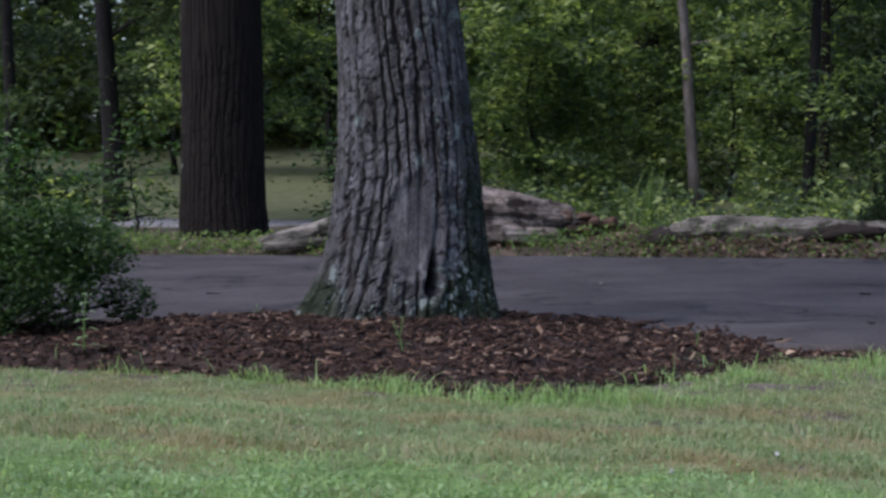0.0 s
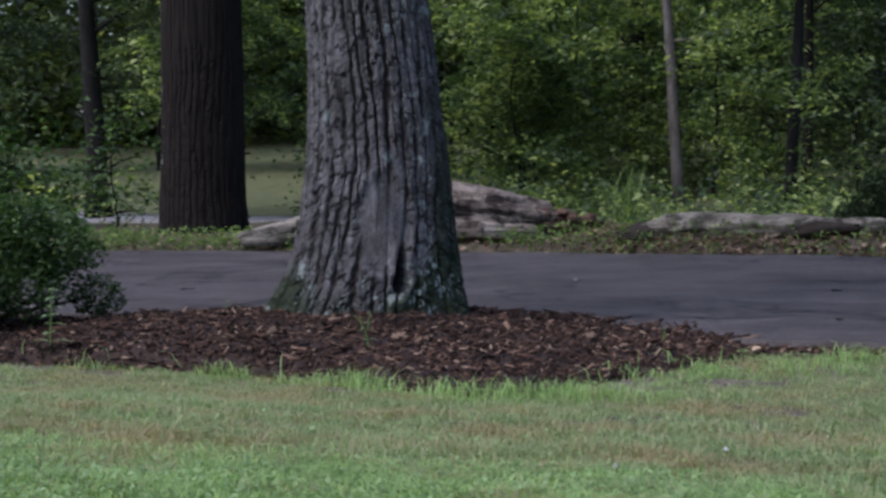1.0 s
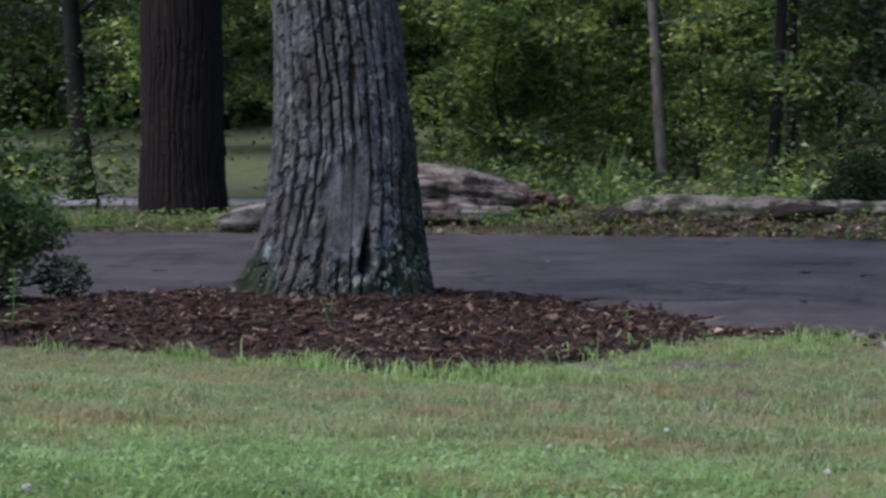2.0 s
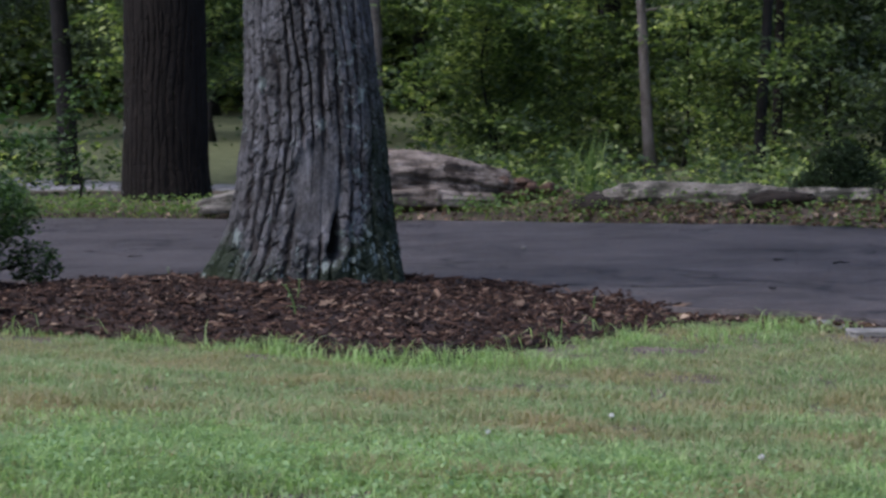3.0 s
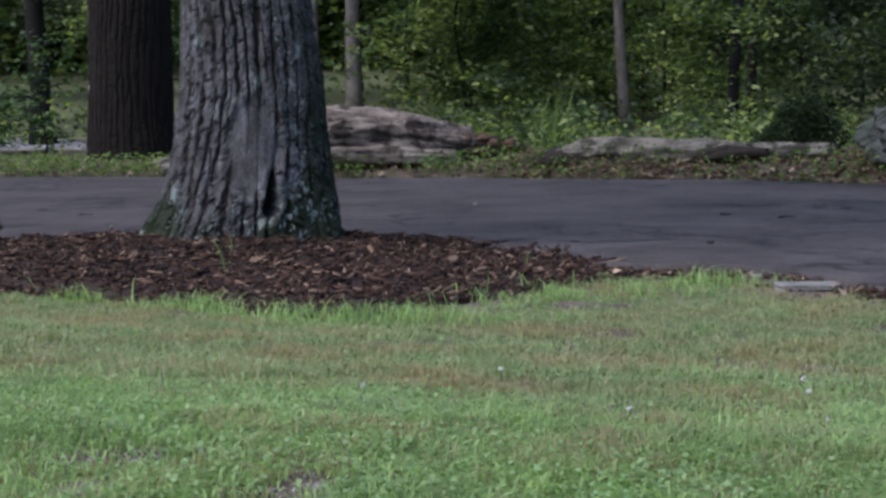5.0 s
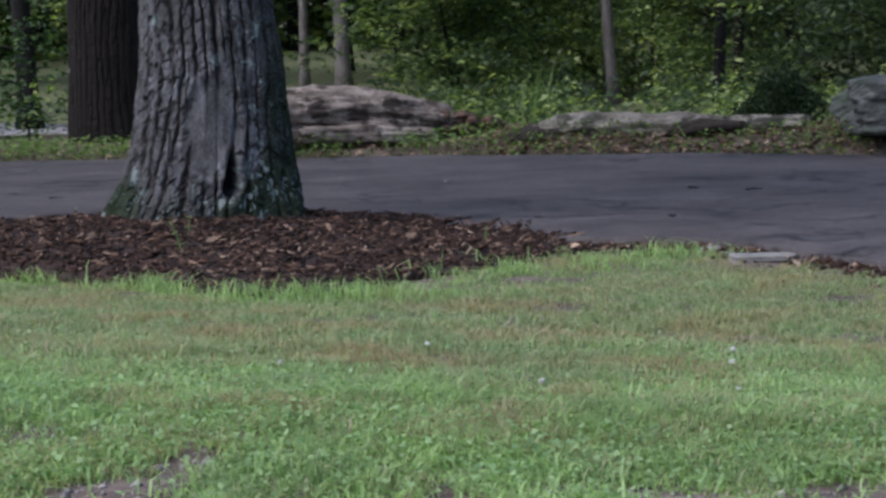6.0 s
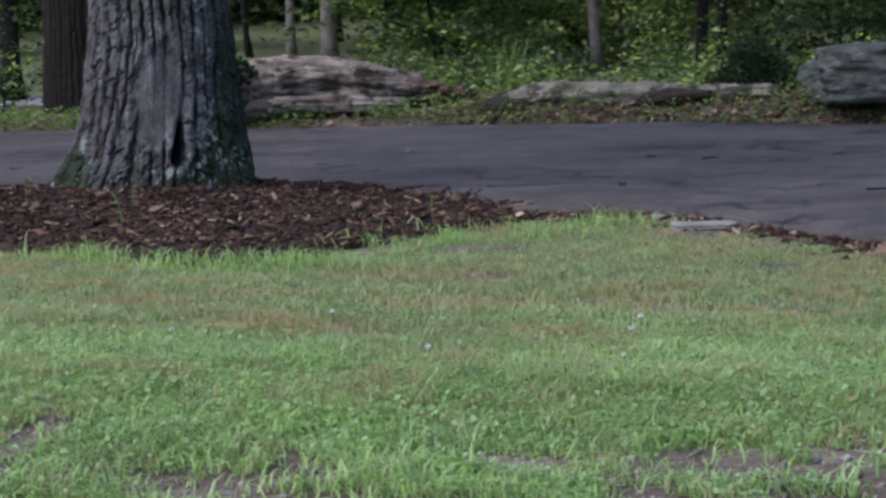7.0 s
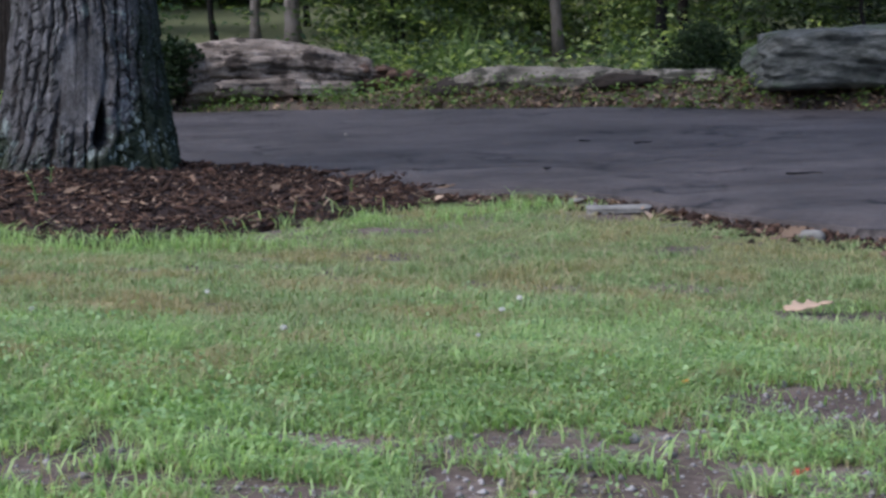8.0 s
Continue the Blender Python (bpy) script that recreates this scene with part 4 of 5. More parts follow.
clump_bush("evergreen_shrub", "small dark evergreen shrub behind the grey log", (3.4, 6.7, 0.1),
           [(0, 0, 0.16, 0.25), (0.05, 0, 0.34, 0.19), (0.22, 0.1, 0.13, 0.22), (-0.2, 0.05, 0.1, 0.16)], 1900, 0.05, EVERGREEN, 4, 53, 0.25)
clump_bush("ivy_clump", "dark ivy growing over the end of a log", (-0.98, 6.25, 0.08),
           [(0, 0, 0.17, 0.2), (0.1, 0, 0.36, 0.17), (-0.17, 0.1, 0.12, 0.18), (0.02, 0, 0.42, 0.12)], 1300, 0.05, EVERGREEN, 3, 57, 0.7, "ivy")


# ---- logs and boulder past the driveway ----
def rough_log(points, radii, sides, seed, rough=0.12, flat=1.0, knots=0.35, plates=0.26):
    """A weathered log: long grain ridges, knots and broken ends."""
    P = np.asarray(points, float)
    k = np.linspace(0, 1, 110)
    kk = np.linspace(0, 1, len(P))
    Q = np.stack([np.interp(k, kk, P[:, j]) for j in range(3)], 1)
    R = np.interp(k, kk, radii)
    T = unit(np.gradient(Q, axis=0))
    U = unit(np.cross(T, np.array([0, 0, 1.0])))
    V = np.cross(U, T)
    a = np.linspace(0, 2 * np.pi, sides, endpoint=False)
    A, K = np.meshgrid(a, k)
    L = np.linalg.norm(P[-1] - P[0])
    ca, sa = np.cos(A) * 1.6 + 20, np.sin(A) * 1.6 + 20
    low = fbm(ca + K * L * 1.3, sa - K * L * 0.9, 3, seed) - 0.5
    grain = fbm(A * 5.1 + np.sin(A) * 0, K * L * 2.0, 3, seed + 4) - 0.5
    seam = np.abs(vnoise(ca * 3.5, sa * 3.5 + K * L * 1.2, seed + 7) - 0.5)
    plate = np.floor(5 * vnoise(ca * 2.4 + 5, sa * 2.4 + K * L * 3.0, seed + 11)) / 5 - 0.4
    knots_ = np.floor(4 * vnoise(ca * 1.5 + K * L * 4.0, sa * 1.5 + 9, seed + 17)) / 4 - 0.4
    RR = R[:, None] * (1 + plates * plate + 0.75 * plates * knots_ + knots * low + rough * grain - 0.16 * sstep(0.09, 0.0, seam))
    C = Q[:, None] + RR[..., None] * (np.cos(A)[..., None] * U[:, None] + flat * np.sin(A)[..., None] * V[:, None])
    ragged = 0.10 * (hash2(np.arange(sides), np.arange(sides) * 3, seed) - 0.4)
    for j in range(4):
        C[j] += T[0] * (ragged * (1 - j / 4))[:, None]
        C[-1 - j] -= T[-1] * (ragged * (1 - j / 4))[:, None]
    v = np.concatenate([C.reshape(-1, 3), (Q[0] + T[0] * 0.06)[None], (Q[-1] - T[-1] * 0.06)[None]])
    f = grid_faces(sides, len(k), True)
    n, base = sides * len(k), sides * (len(k) - 1)
    q = np.arange(0, sides, 2)
    c0 = np.stack([np.full(len(q), n), (q + 2) % sides, q + 1, q], 1)
    c1 = np.stack([np.full(len(q), n + 1), base + q, base + q + 1, base + (q + 2) % sides], 1)
    return mesh_of("log", v, np.concatenate([f, c0, c1]))


log = thing("fallen_log", "thick weathered brown log with a rotten crumbling end", "log")
part("log_body", rough_log([(-0.92, 6.45, 0.29), (-0.5, 6.6, 0.3), (0.1, 6.8, 0.26), (0.6, 7.0, 0.2)], [0.27, 0.29, 0.25, 0.18], 96, 3, 0.28, 0.92, 0.5, 0.14), WEATHERED, log)
part("rotten_end", rough_log([(0.5, 6.95, 0.15), (0.75, 7.02, 0.14), (0.95, 7.1, 0.1)], [0.15, 0.13, 0.05], 48, 8, 0.6, 0.9, 1.1), ROTTEN, log, "crumbling red-brown rotten wood")
RC = np.random.default_rng(61)
for i in range(11):
    cx, cz = 0.6 + 0.055 * i + RC.normal(0, 0.03), 0.30 - 0.018 * i + RC.normal(0, 0.025)
    dx = RC.uniform(0.05, 0.12)
    part("rotten_splinter", rough_log([(cx - dx, 6.9 + 0.02 * i, cz - 0.02), (cx, 6.9 + 0.02 * i + RC.normal(0, 0.04), cz), (cx + dx, 6.93 + 0.02 * i, cz - 0.03 + RC.normal(0, 0.03))], [0.02, RC.uniform(0.03, 0.06), 0.015], 18, 70 + i, 0.7, 0.8, 1.2), ROTTEN, log)
part("bark_slab", rough_log([(-0.6, 6.33, 0.17), (0.0, 6.5, 0.15), (0.5, 6.75, 0.12)], [0.09, 0.1, 0.07], 32, 13, 0.3, 0.8, 0.6), WEATHERED, log, "loose slab of weathered bark")

log = thing("fallen_log", "long low grey weathered log half sunk in leaves", "log")
part("log_body", rough_log([(1.34, 5.66, 0.13), (1.58, 5.56, 0.15), (1.9, 5.38, 0.155), (2.4, 5.13, 0.15), (2.85, 4.9, 0.17)], [0.075, 0.125, 0.145, 0.135, 0.10], 64, 21, 0.4, 0.92, 0.75, 0.2), GREY_WOOD, log)
part("log_end", rough_log([(2.5, 5.07, 0.17), (2.95, 4.86, 0.205), (3.42, 4.62, 0.225)], [0.085, 0.09, 0.06], 40, 26, 0.25, 0.8, 0.45, 0.16), GREY_WOOD, log)
# solid lumps: the dark of a hollow end and gap is in their colour
part("dark_lump", rough_log([(1.2, 5.68, 0.12), (1.36, 5.6, 0.14), (1.62, 5.5, 0.14)], [0.05, 0.1, 0.1], 30, 29, 0.4, 0.9, 0.8), HOLLOW_DARK, log, "solid log end coloured near black like a dark hollow")
part("dark_lump", rough_log([(2.4, 4.98, 0.15), (2.65, 4.85, 0.19), (2.95, 4.72, 0.21)], [0.03, 0.085, 0.04], 30, 31, 0.5, 0.8, 0.9), HOLLOW_DARK, log, "solid lump coloured near black for the shaded gap under the log's split end")
log = thing("broken_branch", "two broken dark branches lying by the driveway", "branch")
part("branch", rough_log([(-2.05, 6.62, 0.09), (-1.7, 6.75, 0.15), (-1.25, 6.9, 0.28)], [0.06, 0.11, 0.12], 30, 33, 0.3, 0.8), GREY_WOOD, log)
part("branch", rough_log([(-2.0, 6.5, 0.06), (-1.6, 6.58, 0.08), (-1.3, 6.7, 0.08)], [0.04, 0.07, 0.06], 30, 36, 0.3, 0.8), GREY_WOOD, log)


def boulder(name, label, centre, size, seed, material, layers=0.0, n=70):
    """A block of stone: a rounded box with layered, chipped faces."""
    th, ph = np.linspace(0, 2 * np.pi, 2 * n, endpoint=False), np.linspace(-np.pi / 2, np.pi / 2, n)
    TH, PH = np.meshgrid(th, ph)
    d = np.stack([np.cos(PH) * np.cos(TH), np.cos(PH) * np.sin(TH), np.sin(PH)], -1)
    p = 9.0
    box = (np.abs(d) ** p).sum(-1) ** (-1 / p)
    q = d * box[..., None]
    w = q * (np.array(size) / 2)
    u = 0.9 / max(size)
    low = fbm(q[..., 0] * 1.4 + q[..., 2] * 0.8 + 30, q[..., 1] * 1.4 - q[..., 2] * 1.1 + 30, 3, seed) - 0.5
    bed = vnoise(q[..., 2] * 5.5 + low * 2.2, q[..., 0] * 0.7 + 20, seed + 3) - 0.5
    chip = fbm((w[..., 0] + 0.5 * w[..., 1]) * 7 * u + 30, (w[..., 2] * 1.3 + 0.6 * w[..., 1]) * 8 * u + 30, 4, seed + 8) - 0.5
    facet = np.floor(5 * vnoise((w[..., 0] - 0.4 * w[..., 2]) * 5 * u + 50, (w[..., 2] * 1.5 + w[..., 1] * 0.8 + 0.3 * w[..., 0]) * 6 * u + 50, seed + 21)) / 5 - 0.4
    k = 1 + 0.3 * low + 0.2 * chip + 0.1 * facet
    v = q * k[..., None]
    v[..., :2] *= (1 + layers * bed)[..., None]
    v = v * (np.array(size) / 2) + np.array(centre)
    me = mesh_of(name, v.reshape(-1, 3), grid_faces(2 * n, n, True))
    me.materials.append(material)
    return tagged(new(name, me), label, "rock")


boulder("boulder", "large grey layered boulder at the driveway's edge", (4.43, 4.25, 0.33), (1.62, 1.0, 0.42), 4, STONE, 0.06, 110)
boulder("flat_stone", "flat pale stone lying in grass at the road's edge", (2.41, -1.55, float(ground_z(2.41, -1.55)) + 0.014), (0.25, 0.14, 0.03), 9, PALE_STONE, 0, 24)
for x, y, s in ((2.24, -1.12, 0.06), (2.3, -1.2, 0.045), (3.34, -2.75, 0.1), (3.05, -2.4, 0.06)):
    boulder("stone", "small pale stone at the road's edge", (x, y, float(ground_z(x, y)) + s * 0.2), (s * 1.5, s, s * 0.7), int(x * 100), PALE_STONE, 0, 10)


# ---- lawn ----
def on_lawn(x, y):
    return (bed_e(x, y) + 0.16 * (fbm(x * 2.5, y * 2.5, 3, 61) - 0.5) > 1.0) & (y < road_near(x) - 0.02)


def lawn():
    rng = np.random.default_rng(81)
    n = 420000
    y = rng.uniform(-7.2, 0.2, n)
    D = y + 8.9
    x = rng.uniform(0, 1, n) * (1.9 + 0.60 * D) + (0.65 - 0.36 * D)
    keep = on_lawn(x, y) & (rng.uniform(0, 1, n) > 0.97 * bare(x, y))
    keep &= rng.uniform(0, 1, n) < np.clip((1.9 + 0.6 * D) / 5.2, 0.35, 1) * (0.7 + 0.6 * sstep(-3.8, -5.0, y))
    x, y = x[keep], y[keep]
    rough = 0.45 * fbm(x * 3, y * 3, 3, 83) + 0.55 * sstep(0.3, 0.72, fbm(x * 13, y * 11, 2, 84))
    h = (0.011 + 0.044 * rough) * rng.uniform(0.45, 1.3, len(x)) * (1 - 0.25 * sstep(-3.4, -2.4, y))
    wd = rng.uniform(0.0025, 0.0045, len(x)) * np.where(y < -4.4, 0.85, 1.0)
    return part("lawn_grass", mesh_of("lawn_grass", *blades(x, y, ground_z(x, y) - 0.004, h, wd, rng, 1.15)), GRASS)


tagged(lawn(), "short green lawn grass with brown patches", "grass", kind="stuff")


def near_grass():
    rng = np.random.default_rng(86)
    n = 200000
    y = rng.uniform(-7.0, -3.9, n)
    D = y + 8.9
    x = rng.uniform(0, 1, n) * (1.9 + 0.60 * D) + (0.65 - 0.36 * D)
    lush = sstep(-4.55, -5.35, y + 0.7 * (fbm(x * 1.4, y * 1.4, 3, 89) - 0.5)) * (0.35 + fbm(x * 3, y * 3, 3, 90)) + 0.3 * sstep(1.5, 2.4, x) * sstep(-3.2, -3.9, y)
    keep = on_lawn(x, y) & (rng.uniform(0, 1, n) > 0.97 * bare(x, y)) & (rng.uniform(0, 1, n) < lush)
    x, y = x[keep], y[keep]
    h = rng.uniform(0.012, 0.04, len(x)) * (0.6 + fbm(x * 6, y * 6, 2, 92))
    return part("fresh_grass", mesh_of("fresh_grass", *blades(x, y, ground_z(x, y) - 0.003, h, rng.uniform(0.003, 0.0055, len(x)), rng, 1.5)), FRESH_GRASS)


tagged(near_grass(), "fresh bright green grass in the worn lawn", "grass", kind="stuff")


def wide_lawn():
    rng = np.random.default_rng(82)
    n = 100000
    x, y = rng.uniform(-8, 8, n), rng.uniform(-13, 0.5, n)
    keep = on_lawn(x, y) & ((x < 0.65 - 0.36 * (y + 8.9)) | (x > 2.55 + 0.24 * (y + 8.9)) | (y < -7.2))
    x, y = x[keep], y[keep]
    return part("outer_grass", mesh_of("outer_grass", *blades(x, y, ground_z(x, y), rng.uniform(0.025, 0.06, len(x)), rng.uniform(0.009, 0.016, len(x)), rng, 1.2)), GRASS)


tagged(wide_lawn(), "short green lawn grass around the tree", "grass", kind="stuff")


def fringe():
    """Longer fresh grass along the mulch and the road."""
    rng = np.random.default_rng(85)
    n = 90000
    x, y = rng.uniform(-2.6, 3.6, n), rng.uniform(-3.1, -0.5, n)
    e = bed_e(x, y) + 0.16 * (fbm(x * 2.5, y * 2.5, 3, 61) - 0.5)
    tuft = fbm(x * 4, y * 4, 3, 87)
    keep = ((e > 0.97) | ((e > 0.8) & (x > 0.2) & (rng.uniform(0, 1, n) < 0.25))) & (y < road_near(x) - 0.05) & (bare(x, y) < 0.8) & (rng.uniform(0, 1, n) < (0.8 - 0.3 * sstep(1.2, 1.8, x)) * sstep(1.4 + 0.9 * sstep(0.7, 1.3, x), 1.02, e) * sstep(0.3, 0.55, tuft))
    x, y, tuft = x[keep], y[keep], tuft[keep]
    h = (0.02 + 0.075 * sstep(0.42, 0.78, tuft)) * rng.uniform(0.4, 1.35, len(x))
    ob = part("tall_grass", mesh_of("tall_grass", *blades(x, y, ground_z(x, y) - 0.005, h, rng.uniform(0.0025, 0.005, len(x)), rng, 1.35)), FRESH_GRASS)
    tagged(ob, "longer fresh green grass fringing the mulch", "grass", kind="stuff")
    q = 900
    x, y = rng.uniform(-2.4, 1.7, q), rng.uniform(-3.0, -1.2, q)
    e = bed_e(x, y) + 0.16 * (fbm(x * 2.5, y * 2.5, 3, 61) - 0.5)
    keep = (e > 0.88) & (e < 1.1) & (rng.uniform(0, 1, q) < 0.6)
    x, y = x[keep], y[keep]
    ob = part("long_grass", mesh_of("long_grass", *blades(x, y, ground_z(x, y), rng.uniform(0.05, 0.15, len(x)), rng.uniform(0.0035, 0.0065, len(x)), rng, 1.5)), FRESH_GRASS)
    tagged(ob, "long arching grass blades at the mulch's edge", "grass", kind="stuff")
    m = 15000
    x, y = rng.uniform(-9, 6, m), rng.uniform(0, 2.2, m)
    y = road_far(x) + 0.03 + y ** 1.6
    keep = rng.uniform(0, 1, m) < 0.85 * sstep(0.42, 0.6, fbm(x * 1.8, y * 1.8, 3, 88))
    x, y = x[keep], y[keep]
    ob = part("verge_grass", mesh_of("verge_grass", *blades(x, y, ground_z(x, y) - 0.01, rng.uniform(0.03, 0.11, len(x)), rng.uniform(0.006, 0.011, len(x)), rng, 1.2)), WEED)
    tagged(ob, "green grass tufts on the far verge", "grass", kind="stuff")


fringe()


def weeds():
    rng = np.random.default_rng(91)
    n = 60000
    y = rng.uniform(-6.9, -3.4, n)
    D = y + 8.9
    x = rng.uniform(0, 1, n) * (1.7 + 0.56 * D) + (0.7 - 0.34 * D)
    keep = (rng.uniform(0, 1, n) > 0.95 * bare(x, y)) & (rng.uniform(0, 1, n) < 0.06 + 0.94 * sstep(-4.6, -5.5, y) * sstep(0.36, 0.58, fbm(x * 2.2, y * 2.2, 3, 93)))
    x, y = x[keep], y[keep]
    c = np.stack([x, y, ground_z(x, y) + rng.uniform(0.005, 0.03, len(x))], 1)
    ob = part("clover", mesh_of("clover", *leaf_verts(c, 0.0115, rng, 0.6, 0.95, 0.0)), CLOVER)
    tagged(ob, "bright green clover and broad-leaved weeds in the lawn", "clover", kind="stuff")
    m = 8000
    x, t = rng.uniform(-8, 6, m), rng.uniform(0, 1, m) ** 1.5 * 1.1
    y = road_far(x) + 0.04 + t
    keep = rng.uniform(0, 1, m) < sstep(0.4, 0.55, fbm(x * 2.3 + 9, y * 2.3, 3, 95))
    x, y = x[keep], y[keep]
    c = np.stack([x, y, ground_z(x, y) + rng.uniform(0.02, 0.14, len(x))], 1)
    ob = part("verge_weeds", mesh_of("verge_weeds", *leaf_verts(c, 0.045, rng, 0.6, 0.6, 0.1)), WEED)
    tagged(ob, "broad green weeds along the far verge", "weeds", kind="stuff")


weeds()


def litter():
    rng = np.random.default_rng(97)
    pts = []
    x = np.concatenate([rng.uniform(-8, 6, 5200), rng.uniform(1.0, 5, 3200)])
    y = road_far(x) + 0.0 + rng.uniform(0, 1, len(x)) ** 1.7 * 1.9
    pts.append(np.stack([x, y], 1)[rng.uniform(0, 1, len(x)) < 0.35 + 0.65 * sstep(-0.2, 0.6, x)])
    x = rng.uniform(1.2, 3.8, 80)
    pts.append(np.stack([x, road_near(x) - rng.uniform(-0.1, 1, len(x)) ** 2 * 0.45], 1))
    p = np.concatenate(pts)
    c = np.stack([p[:, 0], p[:, 1], ground_z(p[:, 0], p[:, 1]) + rng.uniform(0.012, 0.035, len(p))], 1)
    ob = part("leaf_litter", mesh_of("leaf_litter", *leaf_verts(c, 0.055, rng, 0.5, 0.6, 0.0)), DRY_LEAF)
    tagged(ob, "dry brown fallen leaves along the driveway", "leaf litter", kind="stuff")


litter()


def crumbs():
    """Dark crumbled asphalt, soil and bark bits along the near edge of the road."""
    rng = np.random.default_rng(99)
    n = 6000
    x = rng.uniform(1.1, 4.2, n)
    y = road_near(x) + 0.07 - rng.gamma(1.5, 0.1, n)
    z = ground_z(x, y) + 0.004 + 0.035 * sstep(-0.12, 0.02, y - road_near(x))
    r = rng.gamma(1.8, 0.003, n) + 0.002
    o = np.array([[1, 0, 0], [0, 1, 0], [-1, 0, 0], [0, -1, 0], [0.1, 0.1, 0.7], [0, 0, -0.6]], float)
    f = np.array([[0, 1, 4], [1, 2, 4], [2, 3, 4], [3, 0, 4], [1, 0, 5], [2, 1, 5], [3, 2, 5], [0, 3, 5]])
    V = np.stack([x, y, z], 1)[:, None] + o[None] * r[:, None, None] * rng.uniform(0.5, 1.6, (n, 6, 3))
    F = (np.arange(n)[:, None, None] * 6 + f).reshape(-1, 3)
    ob = part("edge_debris", mesh_of("edge_debris", V.reshape(-1, 3), F, False), CHIP)
    tagged(ob, "dark crumbled debris along the road's edge", "debris", kind="stuff")


crumbs()


def gravel():
    rng = np.random.default_rng(101)
    n = 15000
    y = rng.uniform(-7.1, -5.2, n)
    x = rng.uniform(-0.1, 3.6, n)
    keep = rng.uniform(0, 1, n) < bare(x, y) ** 1.5
    x, y = x[keep], y[keep]
    r = np.minimum(rng.gamma(1.2, 0.0022, len(x)) + 0.0014, 0.012)
    o = np.array([[1, 0, 0], [0, 1, 0], [-1, 0, 0], [0, -1, 0], [0.1, 0.1, 0.8], [0, 0, -0.6]], float)
    f = np.array([[0, 1, 4], [1, 2, 4], [2, 3, 4], [3, 0, 4], [1, 0, 5], [2, 1, 5], [3, 2, 5], [0, 3, 5]])
    V = np.stack([x, y, ground_z(x, y) + r * 0.15], 1)[:, None] + o[None] * r[:, None, None] * rng.uniform(0.55, 1.4, (len(x), 6, 3))
    F = (np.arange(len(x))[:, None, None] * 6 + f).reshape(-1, 3)
    ob = part("gravel", mesh_of("gravel", V.reshape(-1, 3), F, False), GRAVEL)
    tagged(ob, "grey gravel in bare worn soil", "gravel", kind="stuff")


gravel()


# ---- small things ----
def reed_clump():
    rng = np.random.default_rng(103)
    ob = thing("reed_clump", "tall green grass clump growing behind the logs", "grass clump")
    x, y = 1.36 + rng.normal(0, 0.10, 60), 9.1 + rng.normal(0, 0.12, 60)
    part("foliage", mesh_of("foliage", *blades(x, y, ground_z(x, y), rng.uniform(0.3, 0.8, 60), rng.uniform(0.01, 0.018, 60), rng, 0.3)), WEED, ob, kind="stuff")


reed_clump()


def plant(label, x, y, z, h, pairs, leaf, seed, lean=(0.1, 0)):
    """A weed seedling: a thin stalk and opposite pairs of leaves."""
    rng = np.random.default_rng(seed)
    ob = thing("seedling", label, "plant")
    k = np.linspace(0, 1, 7)
    P = np.stack([x + lean[0] * h * k ** 2, y + lean[1] * h * k, z + h * k], 1)
    part("stalk", mesh_of("stalk", *tube(P, np.linspace(0.005, 0.002, 7), 6)), STALK, ob)
    for i in range(pairs):
        s = (i + 1) / pairs
        b = np.array([np.interp(s, k, P[:, j]) for j in range(3)])
        for sgn in (0, math.pi):
            a = i * 1.5 + sgn + rng.normal(0, 0.2)
            L = leaf * (1.1 - 0.5 * s) * rng.uniform(0.8, 1.2)
            d, n = np.array([math.cos(a), math.sin(a), 0.25]), np.array([-math.sin(a), math.cos(a), 0])
            q = [b, b + d * L * 0.4 + n * L * 0.16, b + d * L * 0.45 + [0, 0, -0.03 * L], b + d * L * 0.4 - n * L * 0.16, b + d * L + [0, 0, -0.3 * L]]
            part("leaf", mesh_of("leaf", q, [[0, 2, 1], [0, 3, 2], [1, 2, 4], [2, 3, 4]]), CLOVER, ob)


plant("upright green weed seedling at the edge of the mulch", -1.36, -1.25, float(bed_z(-1.36, -1.25)), 0.26, 7, 0.085, 1, (0.05, 0))
plant("small green sprout growing through the mulch", 0.05, -1.5, float(bed_z(0.05, -1.5)), 0.14, 3, 0.06, 2, (-0.3, 0))
plant("small green sprout growing through the mulch", 0.0, -1.1, float(bed_z(0.0, -1.1)), 0.09, 2, 0.05, 3)
plant("small green sprout growing through the mulch", 1.28, -0.95, float(bed_z(1.28, -0.95)), 0.06, 2, 0.035, 4)
plant("tiny yellow-green sprout behind the mulch", -0.95, 0.55, float(bed_z(-0.95, 0.55)), 0.07, 2, 0.05, 5)


def oak_leaf(label, x, y, z, size, turn, tilt=8, material=None, name="dry_leaf", curl=0.25):
    """A lobed dry leaf, curled along its rib."""
    m = 28
    k = np.linspace(0, 1, m)
    half = 0.30 * np.sin(np.pi * k ** 0.8) * (0.8 + 0.26 * np.cos(k * 2 * np.pi * 3.5)) + 0.012
    cols = np.linspace(-1, 1, 7)
    K, C = np.meshgrid(k, cols, indexing="ij")
    X = (K - 0.5) + 0 * C
    Y = C * half[:, None]
    Zz = curl * (Y ** 2) * 2.2 + 0.1 * curl * np.sin(K * 5 + C * 2) + 0.3 * curl * (K - 0.5) ** 2
    me = mesh_of(name, np.stack([X, Y, Zz], -1).reshape(-1, 3) * size, grid_faces(7, m))
    me.materials.append(material or DRY_LEAF)
    ob = tagged(new(name, me), label, "leaf", "fallen oak leaves")
    sol = ob.modifiers.new("thickness", "SOLIDIFY")
    sol.thickness = 0.0012
    ob.matrix_world = pose(x, y, z, tilt, -tilt * 0.6, turn)
    return ob


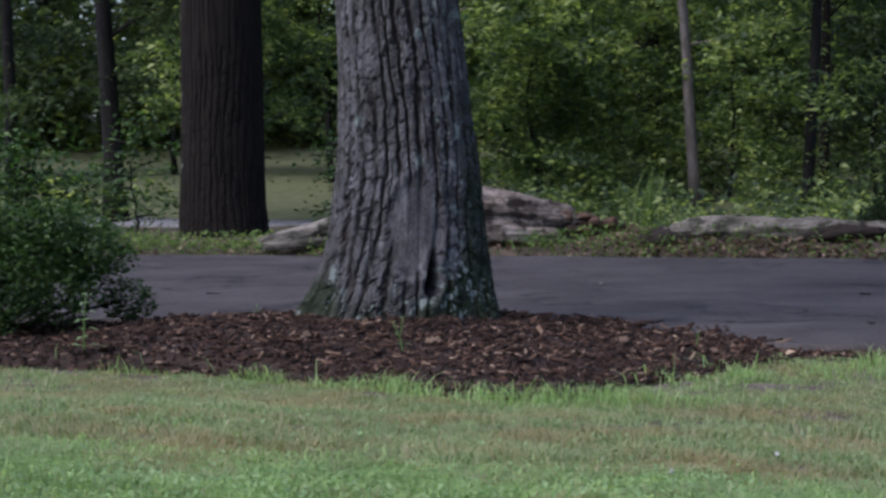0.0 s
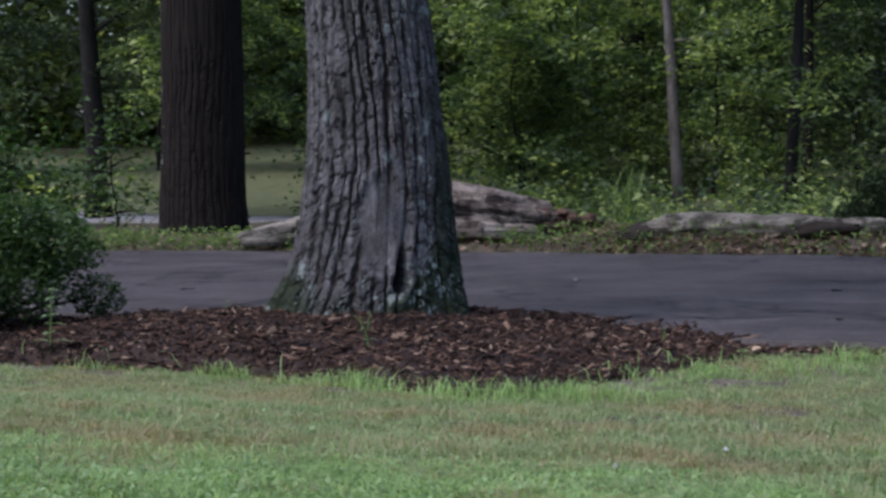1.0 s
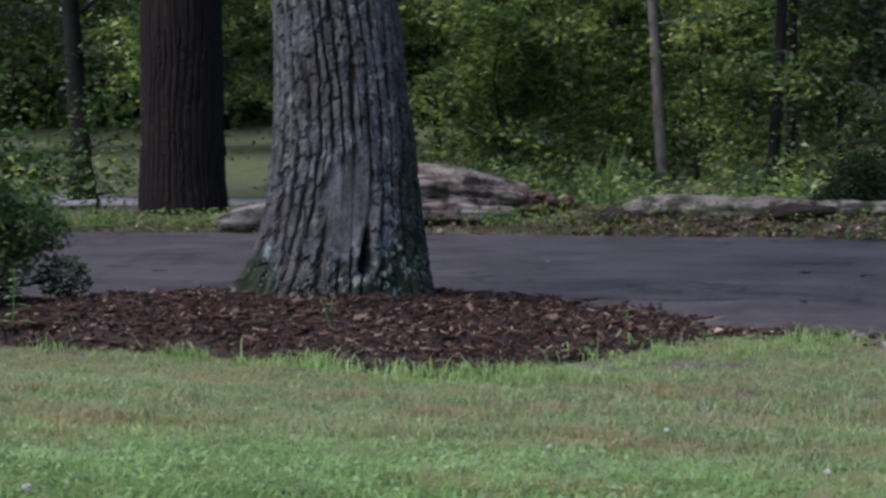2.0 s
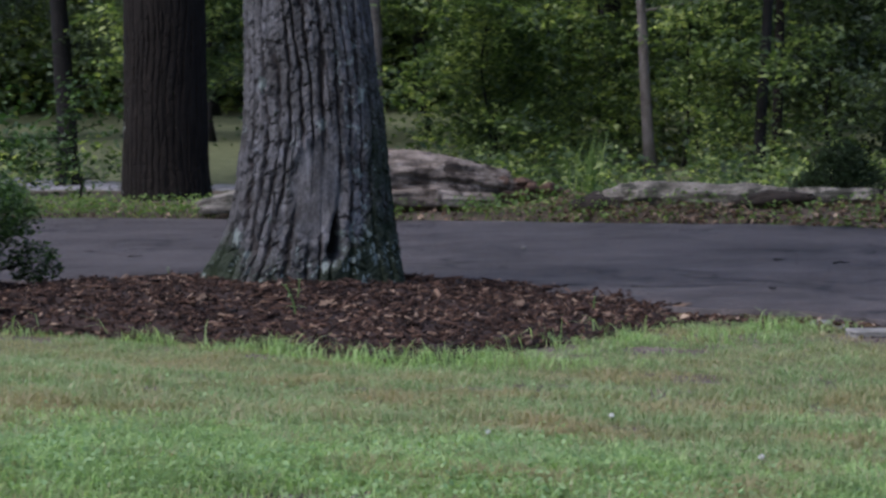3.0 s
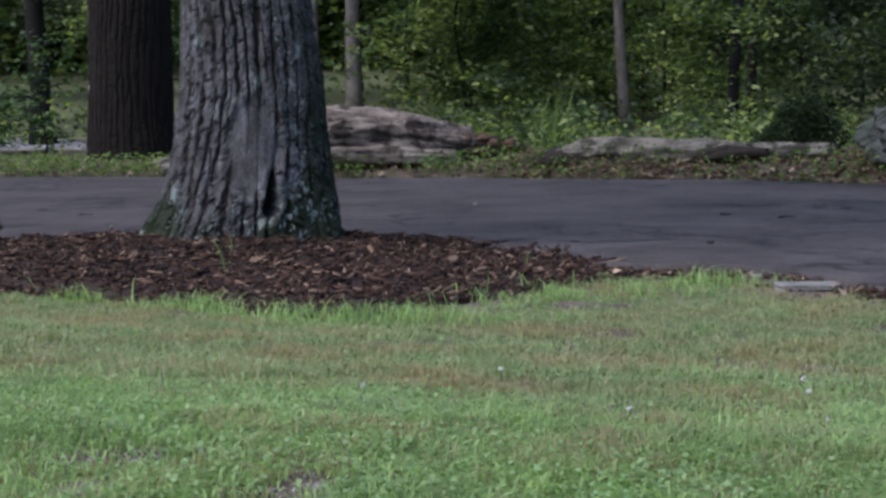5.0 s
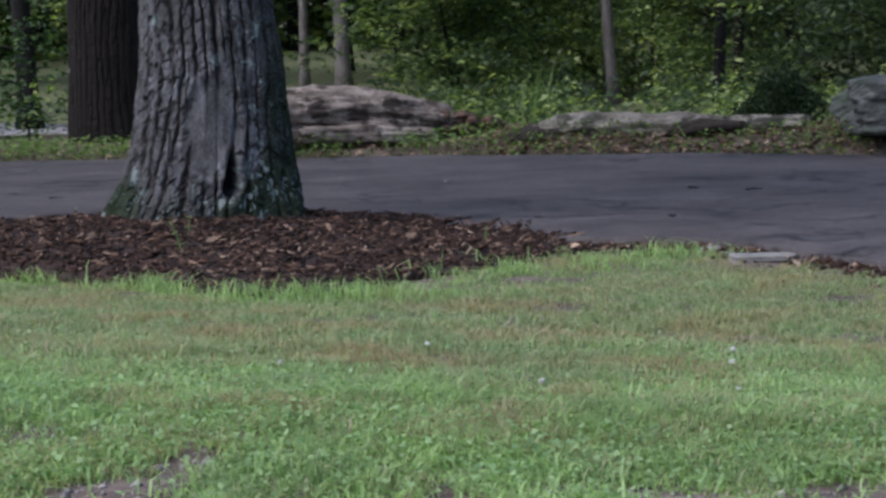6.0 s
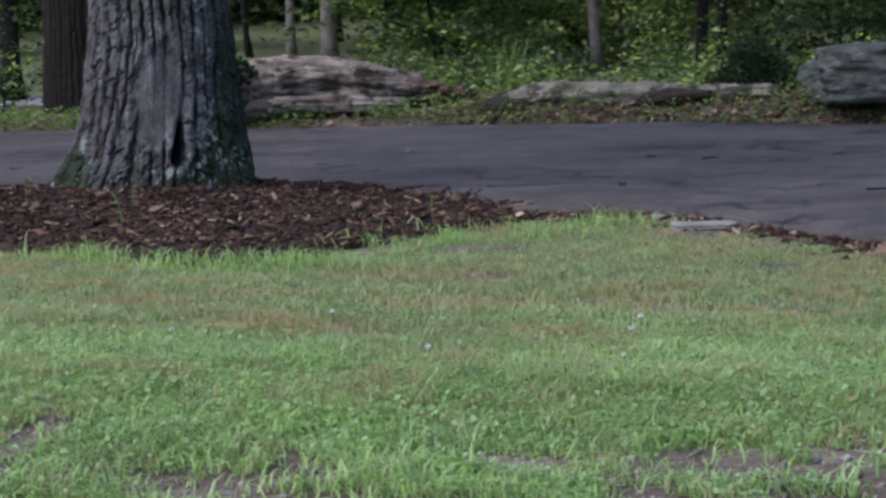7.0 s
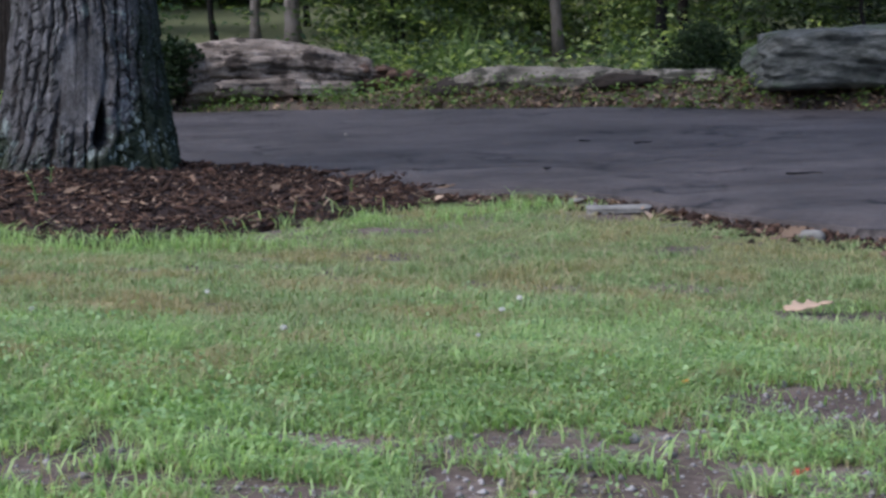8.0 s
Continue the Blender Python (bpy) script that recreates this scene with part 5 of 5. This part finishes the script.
def lz(x, y, up=0.02):
    on_bed = float(bed_e(x, y)) < 0.98
    return float(bed_z(x, y) if on_bed else ground_z(x, y)) + up


oak_leaf("large pale tan dry oak leaf on the worn lawn", 2.79, -4.16, lz(2.79, -4.16, 0.022), 0.13, 6, 9, TAN_LEAF)
for x, y, s, a, tl in ((1.75, -0.62, 0.13, 60, 40), (1.68, -0.70, 0.11, 10, 15), (1.86, -0.72, 0.12, -20, 12), (2.98, -2.48, 0.13, 20, 25), (2.92, -2.6, 0.1, -30, 10), (0.16, -1.35, 0.095, 30, 25),
                       (0.96, -1.0, 0.1, 70, 20), (-0.16, -1.0, 0.07, 20, 15), (0.4, -1.7, 0.06, 100, 20), (-0.9, -1.5, 0.07, 45, 15), (1.1, -1.3, 0.06, 0, 20), (-0.4, -1.2, 0.07, 80, 40), (2.6, -1.6, 0.09, 15, 20),
                       (3.2, -3.0, 0.08, 50, 15), (0.75, -1.45, 0.07, -40, 25)):
    oak_leaf("curled tan dry oak leaf lying on the ground", x, y, lz(x, y, 0.012 + s * 0.15), s * 0.8, a, tl)
oak_leaf("small orange fallen leaf in the grass", 2.37, -5.6, lz(2.37, -5.6, 0.02), 0.02, 40, 25, ORANGE)
oak_leaf("small red fallen leaf in the bare soil", 2.49, -6.18, lz(2.49, -6.18, 0.014), 0.028, 10, 25, RED)


def flower(x, y, s):
    """A white clover head on its stalk."""
    z = float(ground_z(x, y))
    ob = thing("clover_flower", "small white clover flower head in the lawn", "flower", group="clover flowers in the lawn")
    part("stalk", mesh_of("stalk", *tube([(x, y, z - 0.01), (x + 0.003, y, z + 0.02), (x, y, z + 0.027)], [0.0015, 0.0013, 0.0012], 6)), STALK, ob)
    rng = np.random.default_rng(int(abs(x * 1000)))
    q = unit(rng.normal(0, 1, (70, 3)))
    part("flower_head", mesh_of("flower_head", *leaf_verts(np.array([x, y, z + 0.03]) + q * s * 0.32 * [1, 1, 0.85], s * 0.34, rng, 0.9, 0.45)), PETAL, ob)


for x, y, s in ((1.585, -5.13, 0.018), (2.02, -4.62, 0.017), (2.055, -4.25, 0.018), (1.29, -4.4, 0.016), (1.01, -4.95, 0.014), (1.985, -5.17, 0.012), (0.11, -5.8, 0.022)):
    flower(x, y, s)


def twig(label, pts, r, name="twig"):
    me = mesh_of(name, *tube(pts, np.linspace(r, r * 0.4, len(pts)), 6, 0.15))
    me.materials.append(BLACK_BARK)
    tagged(new(name, me), label, "twig")


TW = np.random.default_rng(109)
for x, y, L, a in ((1.52, 0.05, 0.09, 0.1), (3.25, -0.82, 0.15, -0.1), (2.66, 1.22, 0.1, 0.2), (2.14, -0.25, 0.05, 0.4), (2.35, 1.44, 0.06, 0.0), (-1.54, 2.27, 0.09, 0.3), (-1.95, 2.7, 0.07, 0.1), (2.89, 3.9, 0.1, 0.2), (1.77, 0.12, 0.05, 0.8)):
    u = np.linspace(-0.5, 0.5, 6)
    zz = 0.006 - 0.02 * (x < 2) + 0.006 * TW.uniform(0, 1, 6)
    twig("short dark crooked twig on the asphalt", np.stack([x + u * L * math.cos(a) + TW.normal(0, 0.006, 6), y + u * L * math.sin(a) + TW.normal(0, 0.02, 6), zz], 1), 0.006)
for x, y, s in ((0.873, 2.627, 0.026), (0.2, 2.0, 0.012)):
    boulder("pebble", "small pale pebble on the asphalt", (x, y, 0.0), (s, s * 0.8, s * 0.6), int(x * 50), PALE_STONE, 0, 8)
